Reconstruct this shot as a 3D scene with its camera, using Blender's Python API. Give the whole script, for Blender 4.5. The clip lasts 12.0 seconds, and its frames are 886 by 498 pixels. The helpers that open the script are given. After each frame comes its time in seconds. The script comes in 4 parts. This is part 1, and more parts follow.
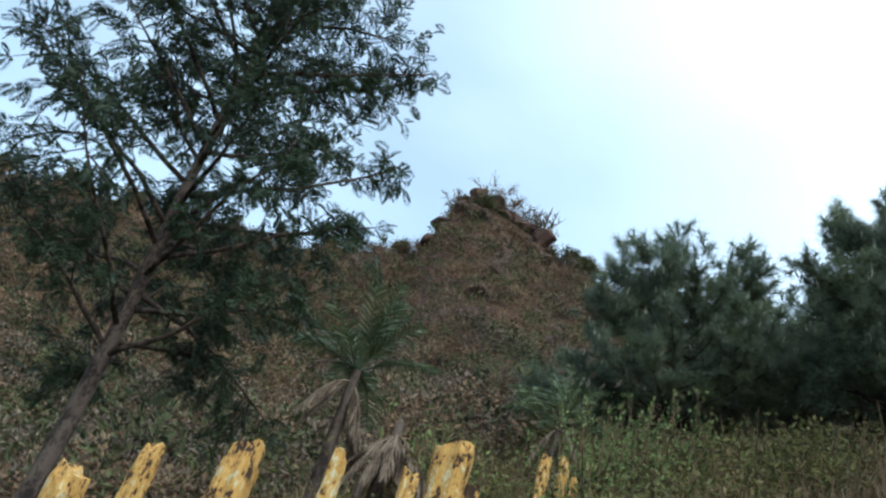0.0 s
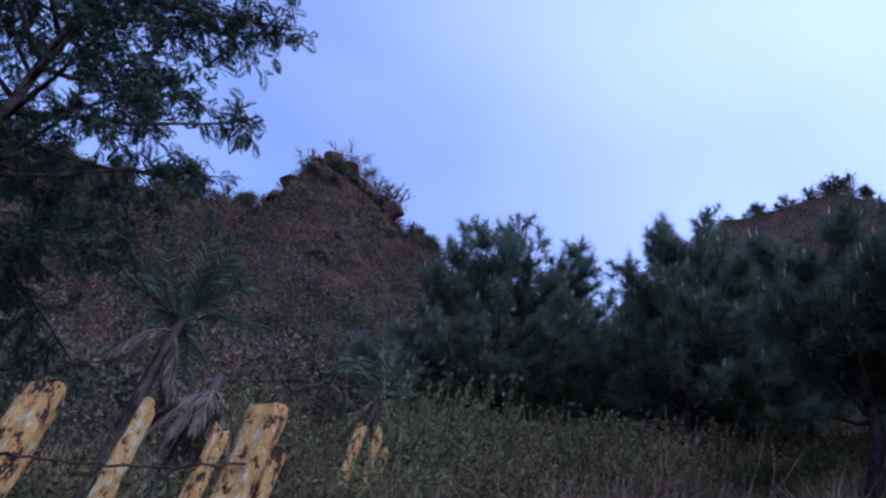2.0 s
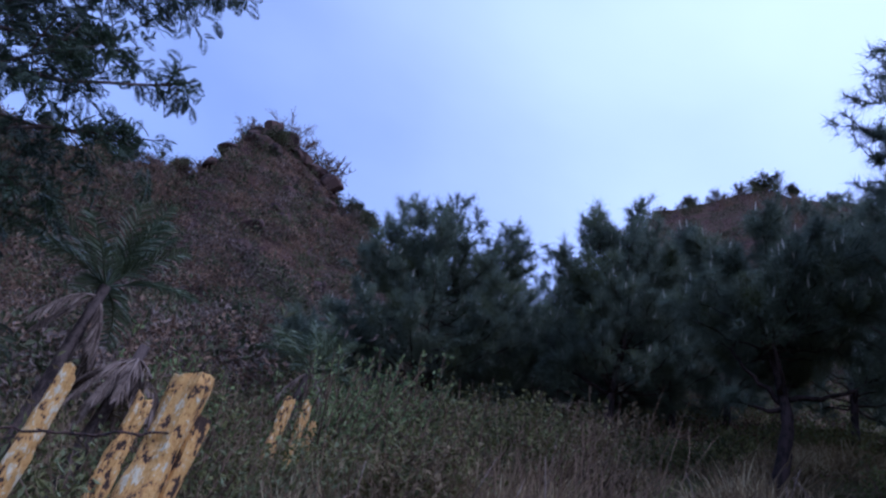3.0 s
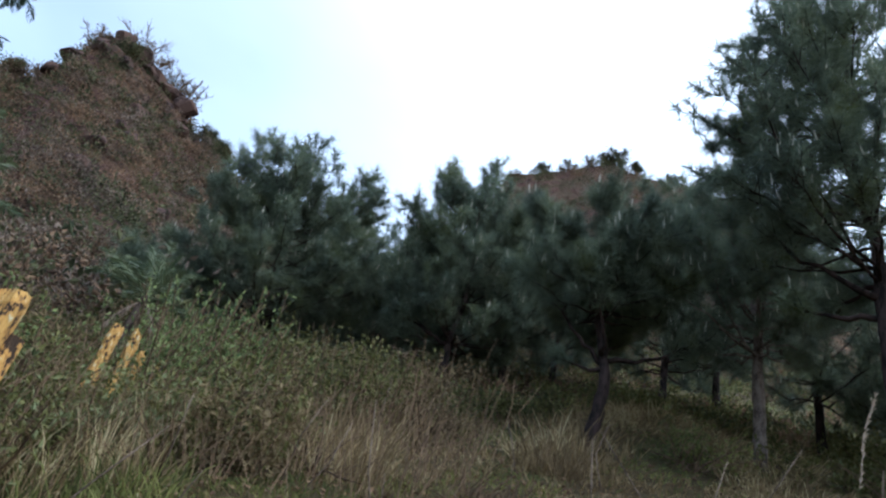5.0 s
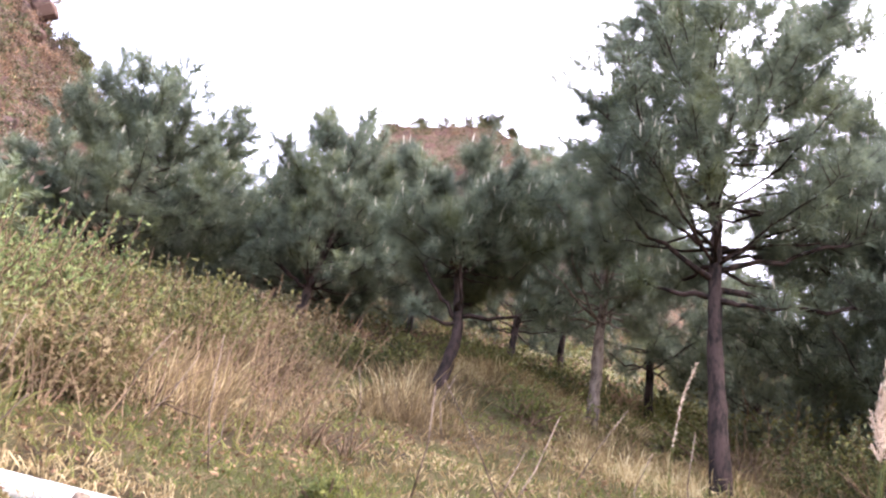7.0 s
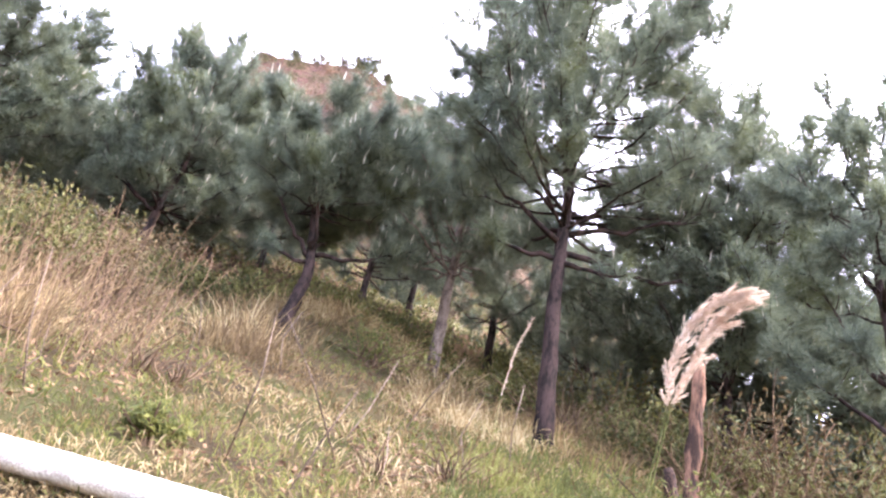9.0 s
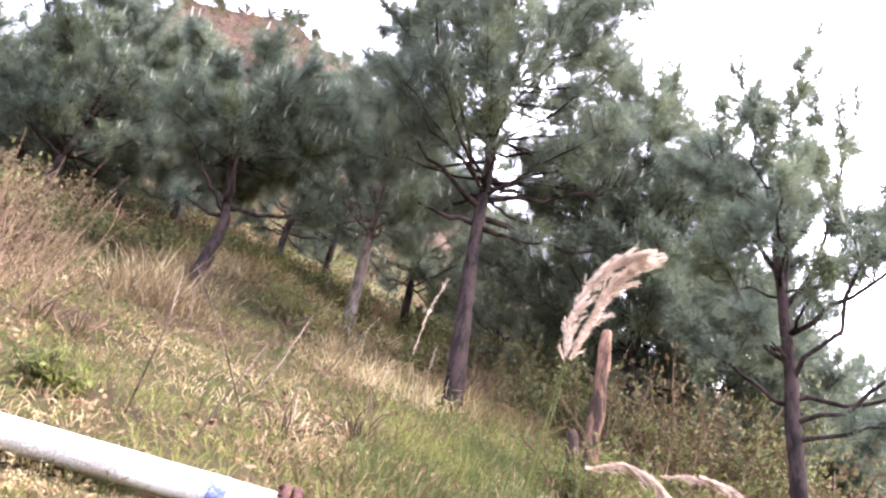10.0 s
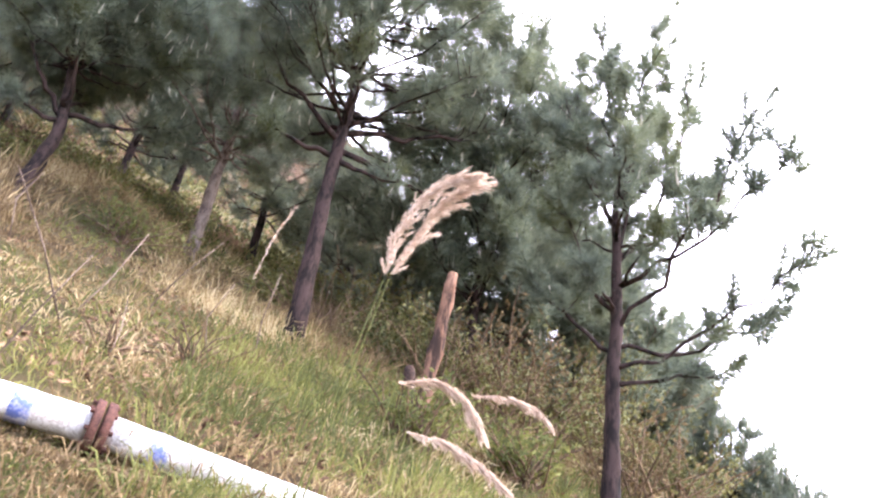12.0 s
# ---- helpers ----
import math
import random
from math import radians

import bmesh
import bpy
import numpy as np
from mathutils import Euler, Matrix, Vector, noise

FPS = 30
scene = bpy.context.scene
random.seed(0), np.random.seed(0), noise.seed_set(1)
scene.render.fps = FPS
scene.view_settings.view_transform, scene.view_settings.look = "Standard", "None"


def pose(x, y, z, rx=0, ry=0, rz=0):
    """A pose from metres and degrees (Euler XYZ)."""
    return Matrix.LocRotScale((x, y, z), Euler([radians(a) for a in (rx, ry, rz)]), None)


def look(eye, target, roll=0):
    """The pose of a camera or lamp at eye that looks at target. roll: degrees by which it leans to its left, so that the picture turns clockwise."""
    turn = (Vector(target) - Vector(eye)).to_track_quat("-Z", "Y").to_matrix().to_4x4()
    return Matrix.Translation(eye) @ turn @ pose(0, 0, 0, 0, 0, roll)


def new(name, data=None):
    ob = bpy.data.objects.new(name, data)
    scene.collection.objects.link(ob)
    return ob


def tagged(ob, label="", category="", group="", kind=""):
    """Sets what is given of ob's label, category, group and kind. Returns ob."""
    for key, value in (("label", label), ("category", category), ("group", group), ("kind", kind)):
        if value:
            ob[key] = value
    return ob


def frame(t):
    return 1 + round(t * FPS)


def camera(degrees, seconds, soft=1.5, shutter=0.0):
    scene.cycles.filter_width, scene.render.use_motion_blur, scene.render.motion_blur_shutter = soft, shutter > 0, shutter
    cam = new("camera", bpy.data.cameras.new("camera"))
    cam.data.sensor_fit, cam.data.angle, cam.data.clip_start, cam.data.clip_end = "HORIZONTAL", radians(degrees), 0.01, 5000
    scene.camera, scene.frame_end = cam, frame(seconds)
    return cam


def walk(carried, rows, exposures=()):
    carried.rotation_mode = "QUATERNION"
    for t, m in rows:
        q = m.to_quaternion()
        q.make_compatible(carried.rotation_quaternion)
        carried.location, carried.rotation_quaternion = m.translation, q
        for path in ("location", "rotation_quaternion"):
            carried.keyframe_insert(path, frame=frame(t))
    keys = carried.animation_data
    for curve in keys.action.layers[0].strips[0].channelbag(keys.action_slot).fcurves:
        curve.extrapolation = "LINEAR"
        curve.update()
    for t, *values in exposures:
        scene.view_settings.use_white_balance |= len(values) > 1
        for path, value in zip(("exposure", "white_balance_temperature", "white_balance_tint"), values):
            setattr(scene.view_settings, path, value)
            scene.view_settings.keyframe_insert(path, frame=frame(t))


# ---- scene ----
# the picture's brightness and white balance drift as the camera turns
EXPOSURES = [(0.0, 0.28, 6050, -8), (0.8, -0.28, 5500, -3), (1.5, -0.6, 4800, 20), (2.5, -0.58, 4600, 28), (3.2, -0.45, 4700, 27), (4.8, 0.2, 5500, 0), (5.1, 0.5, 5900, 4),
             (5.5, 1.1, 6600, 17), (6.5, 2.12, 6900, 24), (7.0, 2.44, 6900, 24), (9.0, 2.86, 6700, 26), (12.0, 2.78, 6800, 24)]
cam = camera(59.14, 12.0, soft=2.4)
walk(cam, [
    (0.0, pose(0.000, 0.000, 1.600, 126.89, -15.33, -11.22)),
    (0.5, pose(0.004, -0.014, 1.599, 127.64, -15.09, -14.56)),
    (1.0, pose(0.009, -0.027, 1.597, 128.00, -14.81, -18.19)),
    (1.5, pose(0.013, -0.039, 1.595, 128.23, -14.61, -21.96)),
    (2.0, pose(0.018, -0.051, 1.592, 128.35, -14.65, -25.47)),
    (2.5, pose(0.022, -0.061, 1.589, 128.62, -14.58, -28.51)),
    (3.0, pose(0.027, -0.071, 1.586, 128.07, -13.97, -30.87)),
    (5.0, pose(0.051, -0.109, 1.568, 126.93, -11.92, -43.09)),
    (5.5, pose(0.059, -0.118, 1.563, 126.50, -11.58, -46.18)),
    (6.0, pose(0.067, -0.127, 1.557, 126.16, -11.43, -49.11)),
    (6.5, pose(0.077, -0.136, 1.551, 125.91, -11.23, -51.76)),
    (7.0, pose(0.087, -0.146, 1.545, 125.53, -10.79, -54.36)),
    (9.0, pose(0.140, -0.191, 1.515, 123.81, -9.90, -66.27)),
    (9.5, pose(0.157, -0.204, 1.507, 122.95, -9.37, -69.54)),
    (10.0, pose(0.175, -0.218, 1.498, 122.18, -8.89, -72.57)),
    (10.5, pose(0.195, -0.234, 1.489, 121.74, -8.61, -75.50)),
    (11.0, pose(0.216, -0.250, 1.480, 121.25, -8.35, -78.40)),
    (11.5, pose(0.240, -0.268, 1.471, 120.27, -8.10, -81.17)),
    (12.0, pose(0.265, -0.288, 1.461, 119.64, -7.71, -83.96)),
], EXPOSURES)

# ---- world and light ----
SUN_AZ, SUN_EL = 165.0, 48.0   # degrees: clockwise from +y, above the horizon

CLOUD = 9.0   # brightness of the veil

world = bpy.data.worlds.new("world")
scene.world = world
world.use_nodes = True
nt = world.node_tree
nt.nodes.clear()
w_out = nt.nodes.new("ShaderNodeOutputWorld")
w_bg = nt.nodes.new("ShaderNodeBackground")
w_sky = nt.nodes.new("ShaderNodeTexSky")
w_sky.sky_type, w_sky.sun_disc = "NISHITA", False
w_sky.sun_elevation, w_sky.sun_rotation = radians(SUN_EL), radians(SUN_AZ)
w_sky.air_density, w_sky.dust_density, w_sky.ozone_density = 1.0, 1.0, 1.3
# thin cloud veil, thicker to the south-east
w_co = nt.nodes.new("ShaderNodeTexCoord")
w_map = nt.nodes.new("ShaderNodeMapping")
w_map.inputs["Scale"].default_value = (1.0, 1.4, 2.2)
w_map.inputs["Rotation"].default_value = (0.3, 0.2, 0.5)
w_noise = nt.nodes.new("ShaderNodeTexNoise")
w_noise.inputs["Scale"].default_value = 1.6
w_noise.inputs["Detail"].default_value = 5.0
w_noise.inputs["Roughness"].default_value = 0.45
w_dot = nt.nodes.new("ShaderNodeVectorMath")
w_dot.operation = "DOT_PRODUCT"
w_dot.inputs[1].default_value = (math.sin(radians(112)) * 0.8, math.cos(radians(112)) * 0.8, 0.6)
w_near = nt.nodes.new("ShaderNodeMapRange")
w_near.inputs["From Min"].default_value, w_near.inputs["From Max"].default_value = 0.1, 0.95
w_near.inputs["To Min"].default_value, w_near.inputs["To Max"].default_value = 0.0, 0.6
w_add = nt.nodes.new("ShaderNodeMath")
w_add.operation, w_add.use_clamp = "MULTIPLY_ADD", True
w_add.inputs[1].default_value = 0.5
w_mix = nt.nodes.new("ShaderNodeMix")
w_mix.data_type = "RGBA"
w_mix.inputs["B"].default_value = (CLOUD * 0.84, CLOUD * 0.9, CLOUD * 1.08, 1)
nt.links.new(w_co.outputs["Generated"], w_map.inputs["Vector"])
nt.links.new(w_co.outputs["Generated"], w_dot.inputs[0])
nt.links.new(w_map.outputs["Vector"], w_noise.inputs["Vector"])
nt.links.new(w_dot.outputs["Value"], w_near.inputs["Value"])
nt.links.new(w_noise.outputs["Fac"], w_add.inputs[0])
nt.links.new(w_near.outputs["Result"], w_add.inputs[2])
nt.links.new(w_add.outputs[0], w_mix.inputs["Factor"])
nt.links.new(w_sky.outputs["Color"], w_mix.inputs["A"])
nt.links.new(w_mix.outputs["Result"], w_bg.inputs["Color"])
nt.links.new(w_bg.outputs["Background"], w_out.inputs["Surface"])
w_bg.inputs["Strength"].default_value = 0.22

sun = new("sun", bpy.data.lights.new("sun", "SUN"))
sun.data.energy, sun.data.angle, sun.data.color = 1.5, radians(50), (1.0, 0.95, 0.88)
a, e = radians(SUN_AZ), radians(SUN_EL)
sun.matrix_world = look((math.sin(a) * math.cos(e) * 50, math.cos(a) * math.cos(e) * 50, math.sin(e) * 50), (0, 0, 0))


# ---- mesh tools ----
def np_mesh(name, verts, faces, smooth=False):
    """A mesh from an (n, 3) array and a list of (m, 3) or (m, 4) index arrays."""
    faces = faces if isinstance(faces, list) else [faces]
    me = bpy.data.meshes.new(name)
    verts = np.asarray(verts, dtype=np.float32)
    loops = np.concatenate([np.asarray(f).reshape(-1) for f in faces]).astype(np.int32)
    sizes = np.concatenate([np.full(len(f), np.asarray(f).shape[1]) for f in faces]).astype(np.int32)
    starts = np.concatenate([[0], np.cumsum(sizes)[:-1]]).astype(np.int32)
    me.vertices.add(len(verts))
    me.vertices.foreach_set("co", verts.reshape(-1))
    me.loops.add(len(loops))
    me.loops.foreach_set("vertex_index", loops)
    me.polygons.add(len(sizes))
    me.polygons.foreach_set("loop_start", starts)
    me.polygons.foreach_set("use_smooth", np.full(len(sizes), smooth))
    me.update(calc_edges=True)
    me.validate()
    return me


class Heap:
    """Gathers many small pieces into one mesh."""

    def __init__(self):
        self.v, self.q, self.t, self.n = [], [], [], 0

    def add(self, verts, quads=None, tris=None):
        if quads is not None and len(quads):
            self.q.append(np.asarray(quads) + self.n)
        if tris is not None and len(tris):
            self.t.append(np.asarray(tris) + self.n)
        self.v.append(np.asarray(verts, dtype=np.float64))
        self.n += len(verts)

    def mesh(self, name, smooth=False):
        faces = ([np.concatenate(self.q)] if self.q else []) + ([np.concatenate(self.t)] if self.t else [])
        return np_mesh(name, np.concatenate(self.v), faces, smooth)


def part(name, mesh, material, parent=None, label=""):
    """Links a mesh (or a Heap) as one object under a thing or a part."""
    if isinstance(mesh, Heap):
        mesh = mesh.mesh(name, True)
    ob = new(name, mesh)
    if material:
        if len(mesh.materials) == 0:
            mesh.materials.append(material)
    ob.parent = parent
    if label:
        ob["label"] = label
    return ob


def thing(name, place, label, category, group="", kind=""):
    ob = new(name)
    ob.location = place
    ob.empty_display_size = 0.1
    return tagged(ob, label, category, group, kind)


def tube(heap, points, radii, sides=8, rough=0.0, cap=True, rng=None):
    """A tube along points."""
    pts = np.asarray(points, dtype=float)
    n = len(pts)
    tang = np.gradient(pts, axis=0)
    tang /= np.linalg.norm(tang, axis=1)[:, None] + 1e-9
    ref = np.array([0.0, 0.0, 1.0]) if abs(tang[0][2]) < 0.9 else np.array([1.0, 0.0, 0.0])
    s = np.cross(tang, ref)
    s /= np.linalg.norm(s, axis=1)[:, None] + 1e-9
    u = np.cross(s, tang)
    ang = np.linspace(0, 2 * np.pi, sides, endpoint=False)
    rad = np.asarray(radii, dtype=float)[:, None] * np.ones((1, sides))
    if rough and rng is not None:
        rad = rad * (1 + rng.uniform(-rough, rough, rad.shape))
    v = pts[:, None, :] + rad[..., None] * (np.cos(ang)[None, :, None] * s[:, None, :] + np.sin(ang)[None, :, None] * u[:, None, :])
    v = v.reshape(-1, 3)
    i = np.arange(n - 1)[:, None] * sides
    j = np.arange(sides)[None, :]
    k = (j + 1) % sides
    quads = np.stack([i + j, i + k, i + sides + k, i + sides + j], -1).reshape(-1, 4)
    tris = None
    if cap:
        v = np.concatenate([v, pts[:1], pts[-1:]])
        a0, a1 = n * sides, n * sides + 1
        j1, k1 = np.arange(sides), (np.arange(sides) + 1) % sides
        tris = np.concatenate([np.stack([np.full(sides, a0), k1, j1], -1), np.stack([np.full(sides, a1), (n - 1) * sides + j1, (n - 1) * sides + k1], -1)])
    heap.add(v, quads, tris)


def unit(v):
    v = np.asarray(v, dtype=float)
    return v / (np.linalg.norm(v, axis=-1, keepdims=True) + 1e-9)


def blades(heap, roots, dirs, lengths, widths, droop=0.0, segs=1, rng=None):
    """Thin leaves: roots (n,3), dirs (n,3), each one tapering to a point and bending down by droop."""
    n = len(roots)
    d = unit(dirs)
    side = unit(np.cross(d, unit(rng.normal(size=(n, 3)))))
    L = np.asarray(lengths)[:, None]
    Wd = np.asarray(widths)[:, None] * 0.5
    down = np.array([0, 0, -1.0])
    if segs == 1:
        tip = roots + d * L + down * L * droop
        v = np.stack([roots - side * Wd, roots + side * Wd, tip], 1).reshape(-1, 3)
        heap.add(v, None, np.arange(n * 3).reshape(n, 3))
    else:
        mid = roots + d * L * 0.55 + down * L * droop * 0.25
        tip = roots + d * L + down * L * droop
        v = np.stack([roots - side * Wd * 0.7, roots + side * Wd * 0.7, mid + side * Wd, mid - side * Wd, tip], 1).reshape(-1, 3)
        b = np.arange(n)[:, None] * 5
        heap.add(v, b + np.array([[0, 1, 2, 3]]), b + np.array([[3, 2, 4]]))


def leaves(heap, roots, dirs, lengths, widths, rng):
    """Broad leaves: two triangles each, folded along the midrib."""
    n = len(roots)
    d = unit(dirs)
    side = unit(np.cross(d, unit(rng.normal(size=(n, 3)))))
    up = np.cross(side, d)
    L = np.asarray(lengths)[:, None]
    Wd = np.asarray(widths)[:, None] * 0.5
    mid = roots + d * L * 0.5 + up * L * 0.06
    v = np.stack([roots, mid + side * Wd, roots + d * L - up * L * 0.1, mid - side * Wd], 1).reshape(-1, 3)
    b = np.arange(n)[:, None] * 4
    heap.add(v, None, np.concatenate([b + np.array([[0, 1, 2]]), b + np.array([[0, 2, 3]])]))


def curve_points(start, direction, length, bend, n, rng, wobble=0.03):
    """Points of a limb that leaves start and bends towards 'bend' on its way."""
    p, d, out = np.array(start, dtype=float), unit(direction), []
    step = length / (n - 1)
    for k in range(n):
        out.append(p.copy())
        d = unit(d + np.asarray(bend) / (n - 1) + rng.normal(size=3) * wobble)
        p = p + d * step
    return np.array(out)


# ---- materials ----
def material(name, base, dark, scale=8.0, rough=0.85, bump=0.4, island=0.0, objrand=0.0, fine=60.0, metal=0.0, extra=None, stretch=(1, 1, 1), translucent=0.0):
    """Two-scale noise between two colours, with bump; island and objrand vary brightness piece by piece."""
    m = bpy.data.materials.new(name)
    m.use_nodes = True
    t = m.node_tree
    bs = t.nodes["Principled BSDF"]
    co = t.nodes.new("ShaderNodeTexCoord")
    mp = t.nodes.new("ShaderNodeMapping")
    mp.inputs["Scale"].default_value = stretch
    t.links.new(co.outputs["Object"], mp.inputs["Vector"])
    n1 = t.nodes.new("ShaderNodeTexNoise")
    n1.inputs["Scale"].default_value, n1.inputs["Detail"].default_value = scale, 6.0
    n2 = t.nodes.new("ShaderNodeTexNoise")
    n2.inputs["Scale"].default_value, n2.inputs["Detail"].default_value = fine, 4.0
    for n in (n1, n2):
        t.links.new(mp.outputs["Vector"], n.inputs["Vector"])
    ramp = t.nodes.new("ShaderNodeValToRGB")
    ramp.color_ramp.elements[0].position, ramp.color_ramp.elements[1].position = 0.22, 0.72
    ramp.color_ramp.elements[0].color, ramp.color_ramp.elements[1].color = (*dark, 1), (*base, 1)
    if extra:
        for pos, col in extra:
            el = ramp.color_ramp.elements.new(pos)
            el.color = (*col, 1)
    mixf = t.nodes.new("ShaderNodeMath")
    mixf.operation = "MULTIPLY_ADD"
    mixf.inputs[1].default_value = 0.35
    sub = t.nodes.new("ShaderNodeMath")
    sub.operation = "MULTIPLY"
    sub.inputs[1].default_value = 0.65
    t.links.new(n1.outputs["Fac"], sub.inputs[0])
    t.links.new(n2.outputs["Fac"], mixf.inputs[0])
    t.links.new(sub.outputs[0], mixf.inputs[2])
    mr = t.nodes.new("ShaderNodeMapRange")
    mr.inputs["From Min"].default_value, mr.inputs["From Max"].default_value = 0.36, 0.64
    t.links.new(mixf.outputs[0], mr.inputs["Value"])
    fac = mr.outputs["Result"]
    if island or objrand:
        src = t.nodes.new("ShaderNodeNewGeometry").outputs["Random Per Island"] if island else t.nodes.new("ShaderNodeObjectInfo").outputs["Random"]
        ad = t.nodes.new("ShaderNodeMath")
        ad.operation = "MULTIPLY_ADD"
        ad.inputs[1].default_value = island or objrand
        off = t.nodes.new("ShaderNodeMath")
        off.operation = "SUBTRACT"
        off.inputs[1].default_value = (island or objrand) * 0.5
        t.links.new(src, ad.inputs[0])
        t.links.new(fac, off.inputs[0])
        t.links.new(off.outputs[0], ad.inputs[2])
        fac = ad.outputs[0]
    t.links.new(fac, ramp.inputs["Fac"])
    t.links.new(ramp.outputs["Color"], bs.inputs["Base Color"])
    bs.inputs["Roughness"].default_value = rough
    bs.inputs["Specular IOR Level"].default_value = 0.15 if rough > 0.55 else 0.4
    bs.inputs["Metallic"].default_value = metal
    if bump:
        bp = t.nodes.new("ShaderNodeBump")
        bp.inputs["Strength"].default_value, bp.inputs["Distance"].default_value = bump, 0.02
        t.links.new(mixf.outputs[0], bp.inputs["Height"])
        t.links.new(bp.outputs["Normal"], bs.inputs["Normal"])
    if translucent:
        tr = t.nodes.new("ShaderNodeBsdfTranslucent")
        mx = t.nodes.new("ShaderNodeMixShader")
        mx.inputs[0].default_value = translucent
        t.links.new(ramp.outputs["Color"], tr.inputs["Color"])
        t.links.new(bs.outputs[0], mx.inputs[1])
        t.links.new(tr.outputs[0], mx.inputs[2])
        t.links.new(mx.outputs[0], t.nodes["Material Output"].inputs["Surface"])
    return m


M_needle = material("pine_needles", (0.21, 0.245, 0.165), (0.10, 0.125, 0.095), scale=1.2, rough=0.6, bump=0, island=0.4, translucent=0.4, extra=[(0.97, (0.13, 0.15, 0.06))])
M_pine_bark = material("pine_bark", (0.050, 0.032, 0.028), (0.012, 0.009, 0.008), scale=9, fine=40, rough=0.95, bump=1.0, stretch=(1, 1, 0.35))
M_gray_bark = material("gray_bark", (0.11, 0.08, 0.066), (0.028, 0.02, 0.018), scale=10, fine=50, rough=0.95, bump=0.9, stretch=(1, 1, 0.5))
M_pale_bark = material("pale_gray_bark", (0.25, 0.195, 0.165), (0.09, 0.066, 0.055), scale=10, fine=50, rough=0.95, bump=0.9, stretch=(1, 1, 0.5))
M_fern_leaf = material("feathery_leaf", (0.05, 0.075, 0.035), (0.018, 0.03, 0.022), scale=2.0, rough=0.5, bump=0, island=0.4, translucent=0.25)
M_post = material("lichen_post_wood", (0.53, 0.31, 0.10), (0.05, 0.032, 0.022), scale=24, fine=90, rough=0.92, bump=1.0, stretch=(1, 1, 0.5), objrand=0.2, extra=[(0.95, (0.58, 0.50, 0.32)), (0.27, (0.22, 0.13, 0.06)), (0.36, (0.45, 0.23, 0.07)), (0.55, (0.52, 0.30, 0.09))])
M_wire = material("rusty_wire", (0.10, 0.06, 0.045), (0.03, 0.022, 0.02), scale=40, rough=0.8, metal=0.5, bump=0.3)
M_pipe = material("white_pipe_paint", (0.74, 0.74, 0.72), (0.50, 0.49, 0.47), scale=5, fine=70, rough=0.42, bump=0.08, extra=[(0.22, (0.3, 0.26, 0.22))])
M_band = material("blue_tape", (0.10, 0.14, 0.36), (0.42, 0.43, 0.50), scale=18, rough=0.5, bump=0.1)
M_rust = material("rusted_flange_iron", (0.13, 0.06, 0.045), (0.05, 0.026, 0.022), scale=22, fine=90, rough=0.85, metal=0.25, bump=0.6)
M_straw = material("dry_grass", (0.36, 0.26, 0.13), (0.15, 0.105, 0.058), scale=0.7, rough=0.8, bump=0, island=0.7, translucent=0.3, extra=[(0.85, (0.52, 0.42, 0.24))])
M_green = material("green_grass", (0.20, 0.205, 0.062), (0.085, 0.10, 0.035), scale=0.9, rough=0.7, bump=0, island=0.6, translucent=0.35, extra=[(0.86, (0.27, 0.27, 0.09))])
M_weed = material("weed_leaf", (0.19, 0.175, 0.06), (0.055, 0.065, 0.026), scale=0.7, rough=0.8, bump=0, island=0.5, translucent=0.25, extra=[(0.9, (0.22, 0.24, 0.12))])
M_twig = material("dry_twig", (0.21, 0.14, 0.085), (0.075, 0.048, 0.032), scale=6, rough=0.9, bump=0, island=0.5)
M_scrub = material("dry_scrub", (0.27, 0.17, 0.105), (0.075, 0.048, 0.034), scale=0.55, fine=2.0, rough=0.9, bump=0, island=0.22, translucent=0.15, extra=[(0.9, (0.22, 0.16, 0.10))])
M_scrub_green = material("green_scrub", (0.12, 0.12, 0.058), (0.038, 0.045, 0.024), scale=0.55, fine=2.0, rough=0.85, bump=0, island=0.22, translucent=0.15)
M_brush = material("brush_leaf", (0.22, 0.165, 0.085), (0.085, 0.064, 0.036), scale=1.2, rough=0.85, bump=0, island=0.6, translucent=0.2)
M_rock = material("red_rock", (0.115, 0.070, 0.056), (0.035, 0.022, 0.02), scale=0.9, fine=5, rough=0.95, bump=1.0, objrand=0.25)
M_palm = material("palm_leaf", (0.17, 0.20, 0.10), (0.07, 0.10, 0.055), scale=2, rough=0.5, bump=0, island=0.4, translucent=0.2)
M_palm_dead = material("dead_palm_leaf", (0.25, 0.185, 0.14), (0.07, 0.048, 0.036), scale=3, rough=0.85, bump=0.2, island=0.5)
M_plume = material("pampas_plume", (0.72, 0.59, 0.47), (0.5, 0.38, 0.29), scale=4, rough=0.9, bump=0, island=0.5, translucent=0.4)
M_stump = material("weathered_stump_wood", (0.26, 0.14, 0.09), (0.04, 0.025, 0.02), scale=7, fine=35, rough=0.95, bump=1.0, stretch=(1, 1, 0.25))


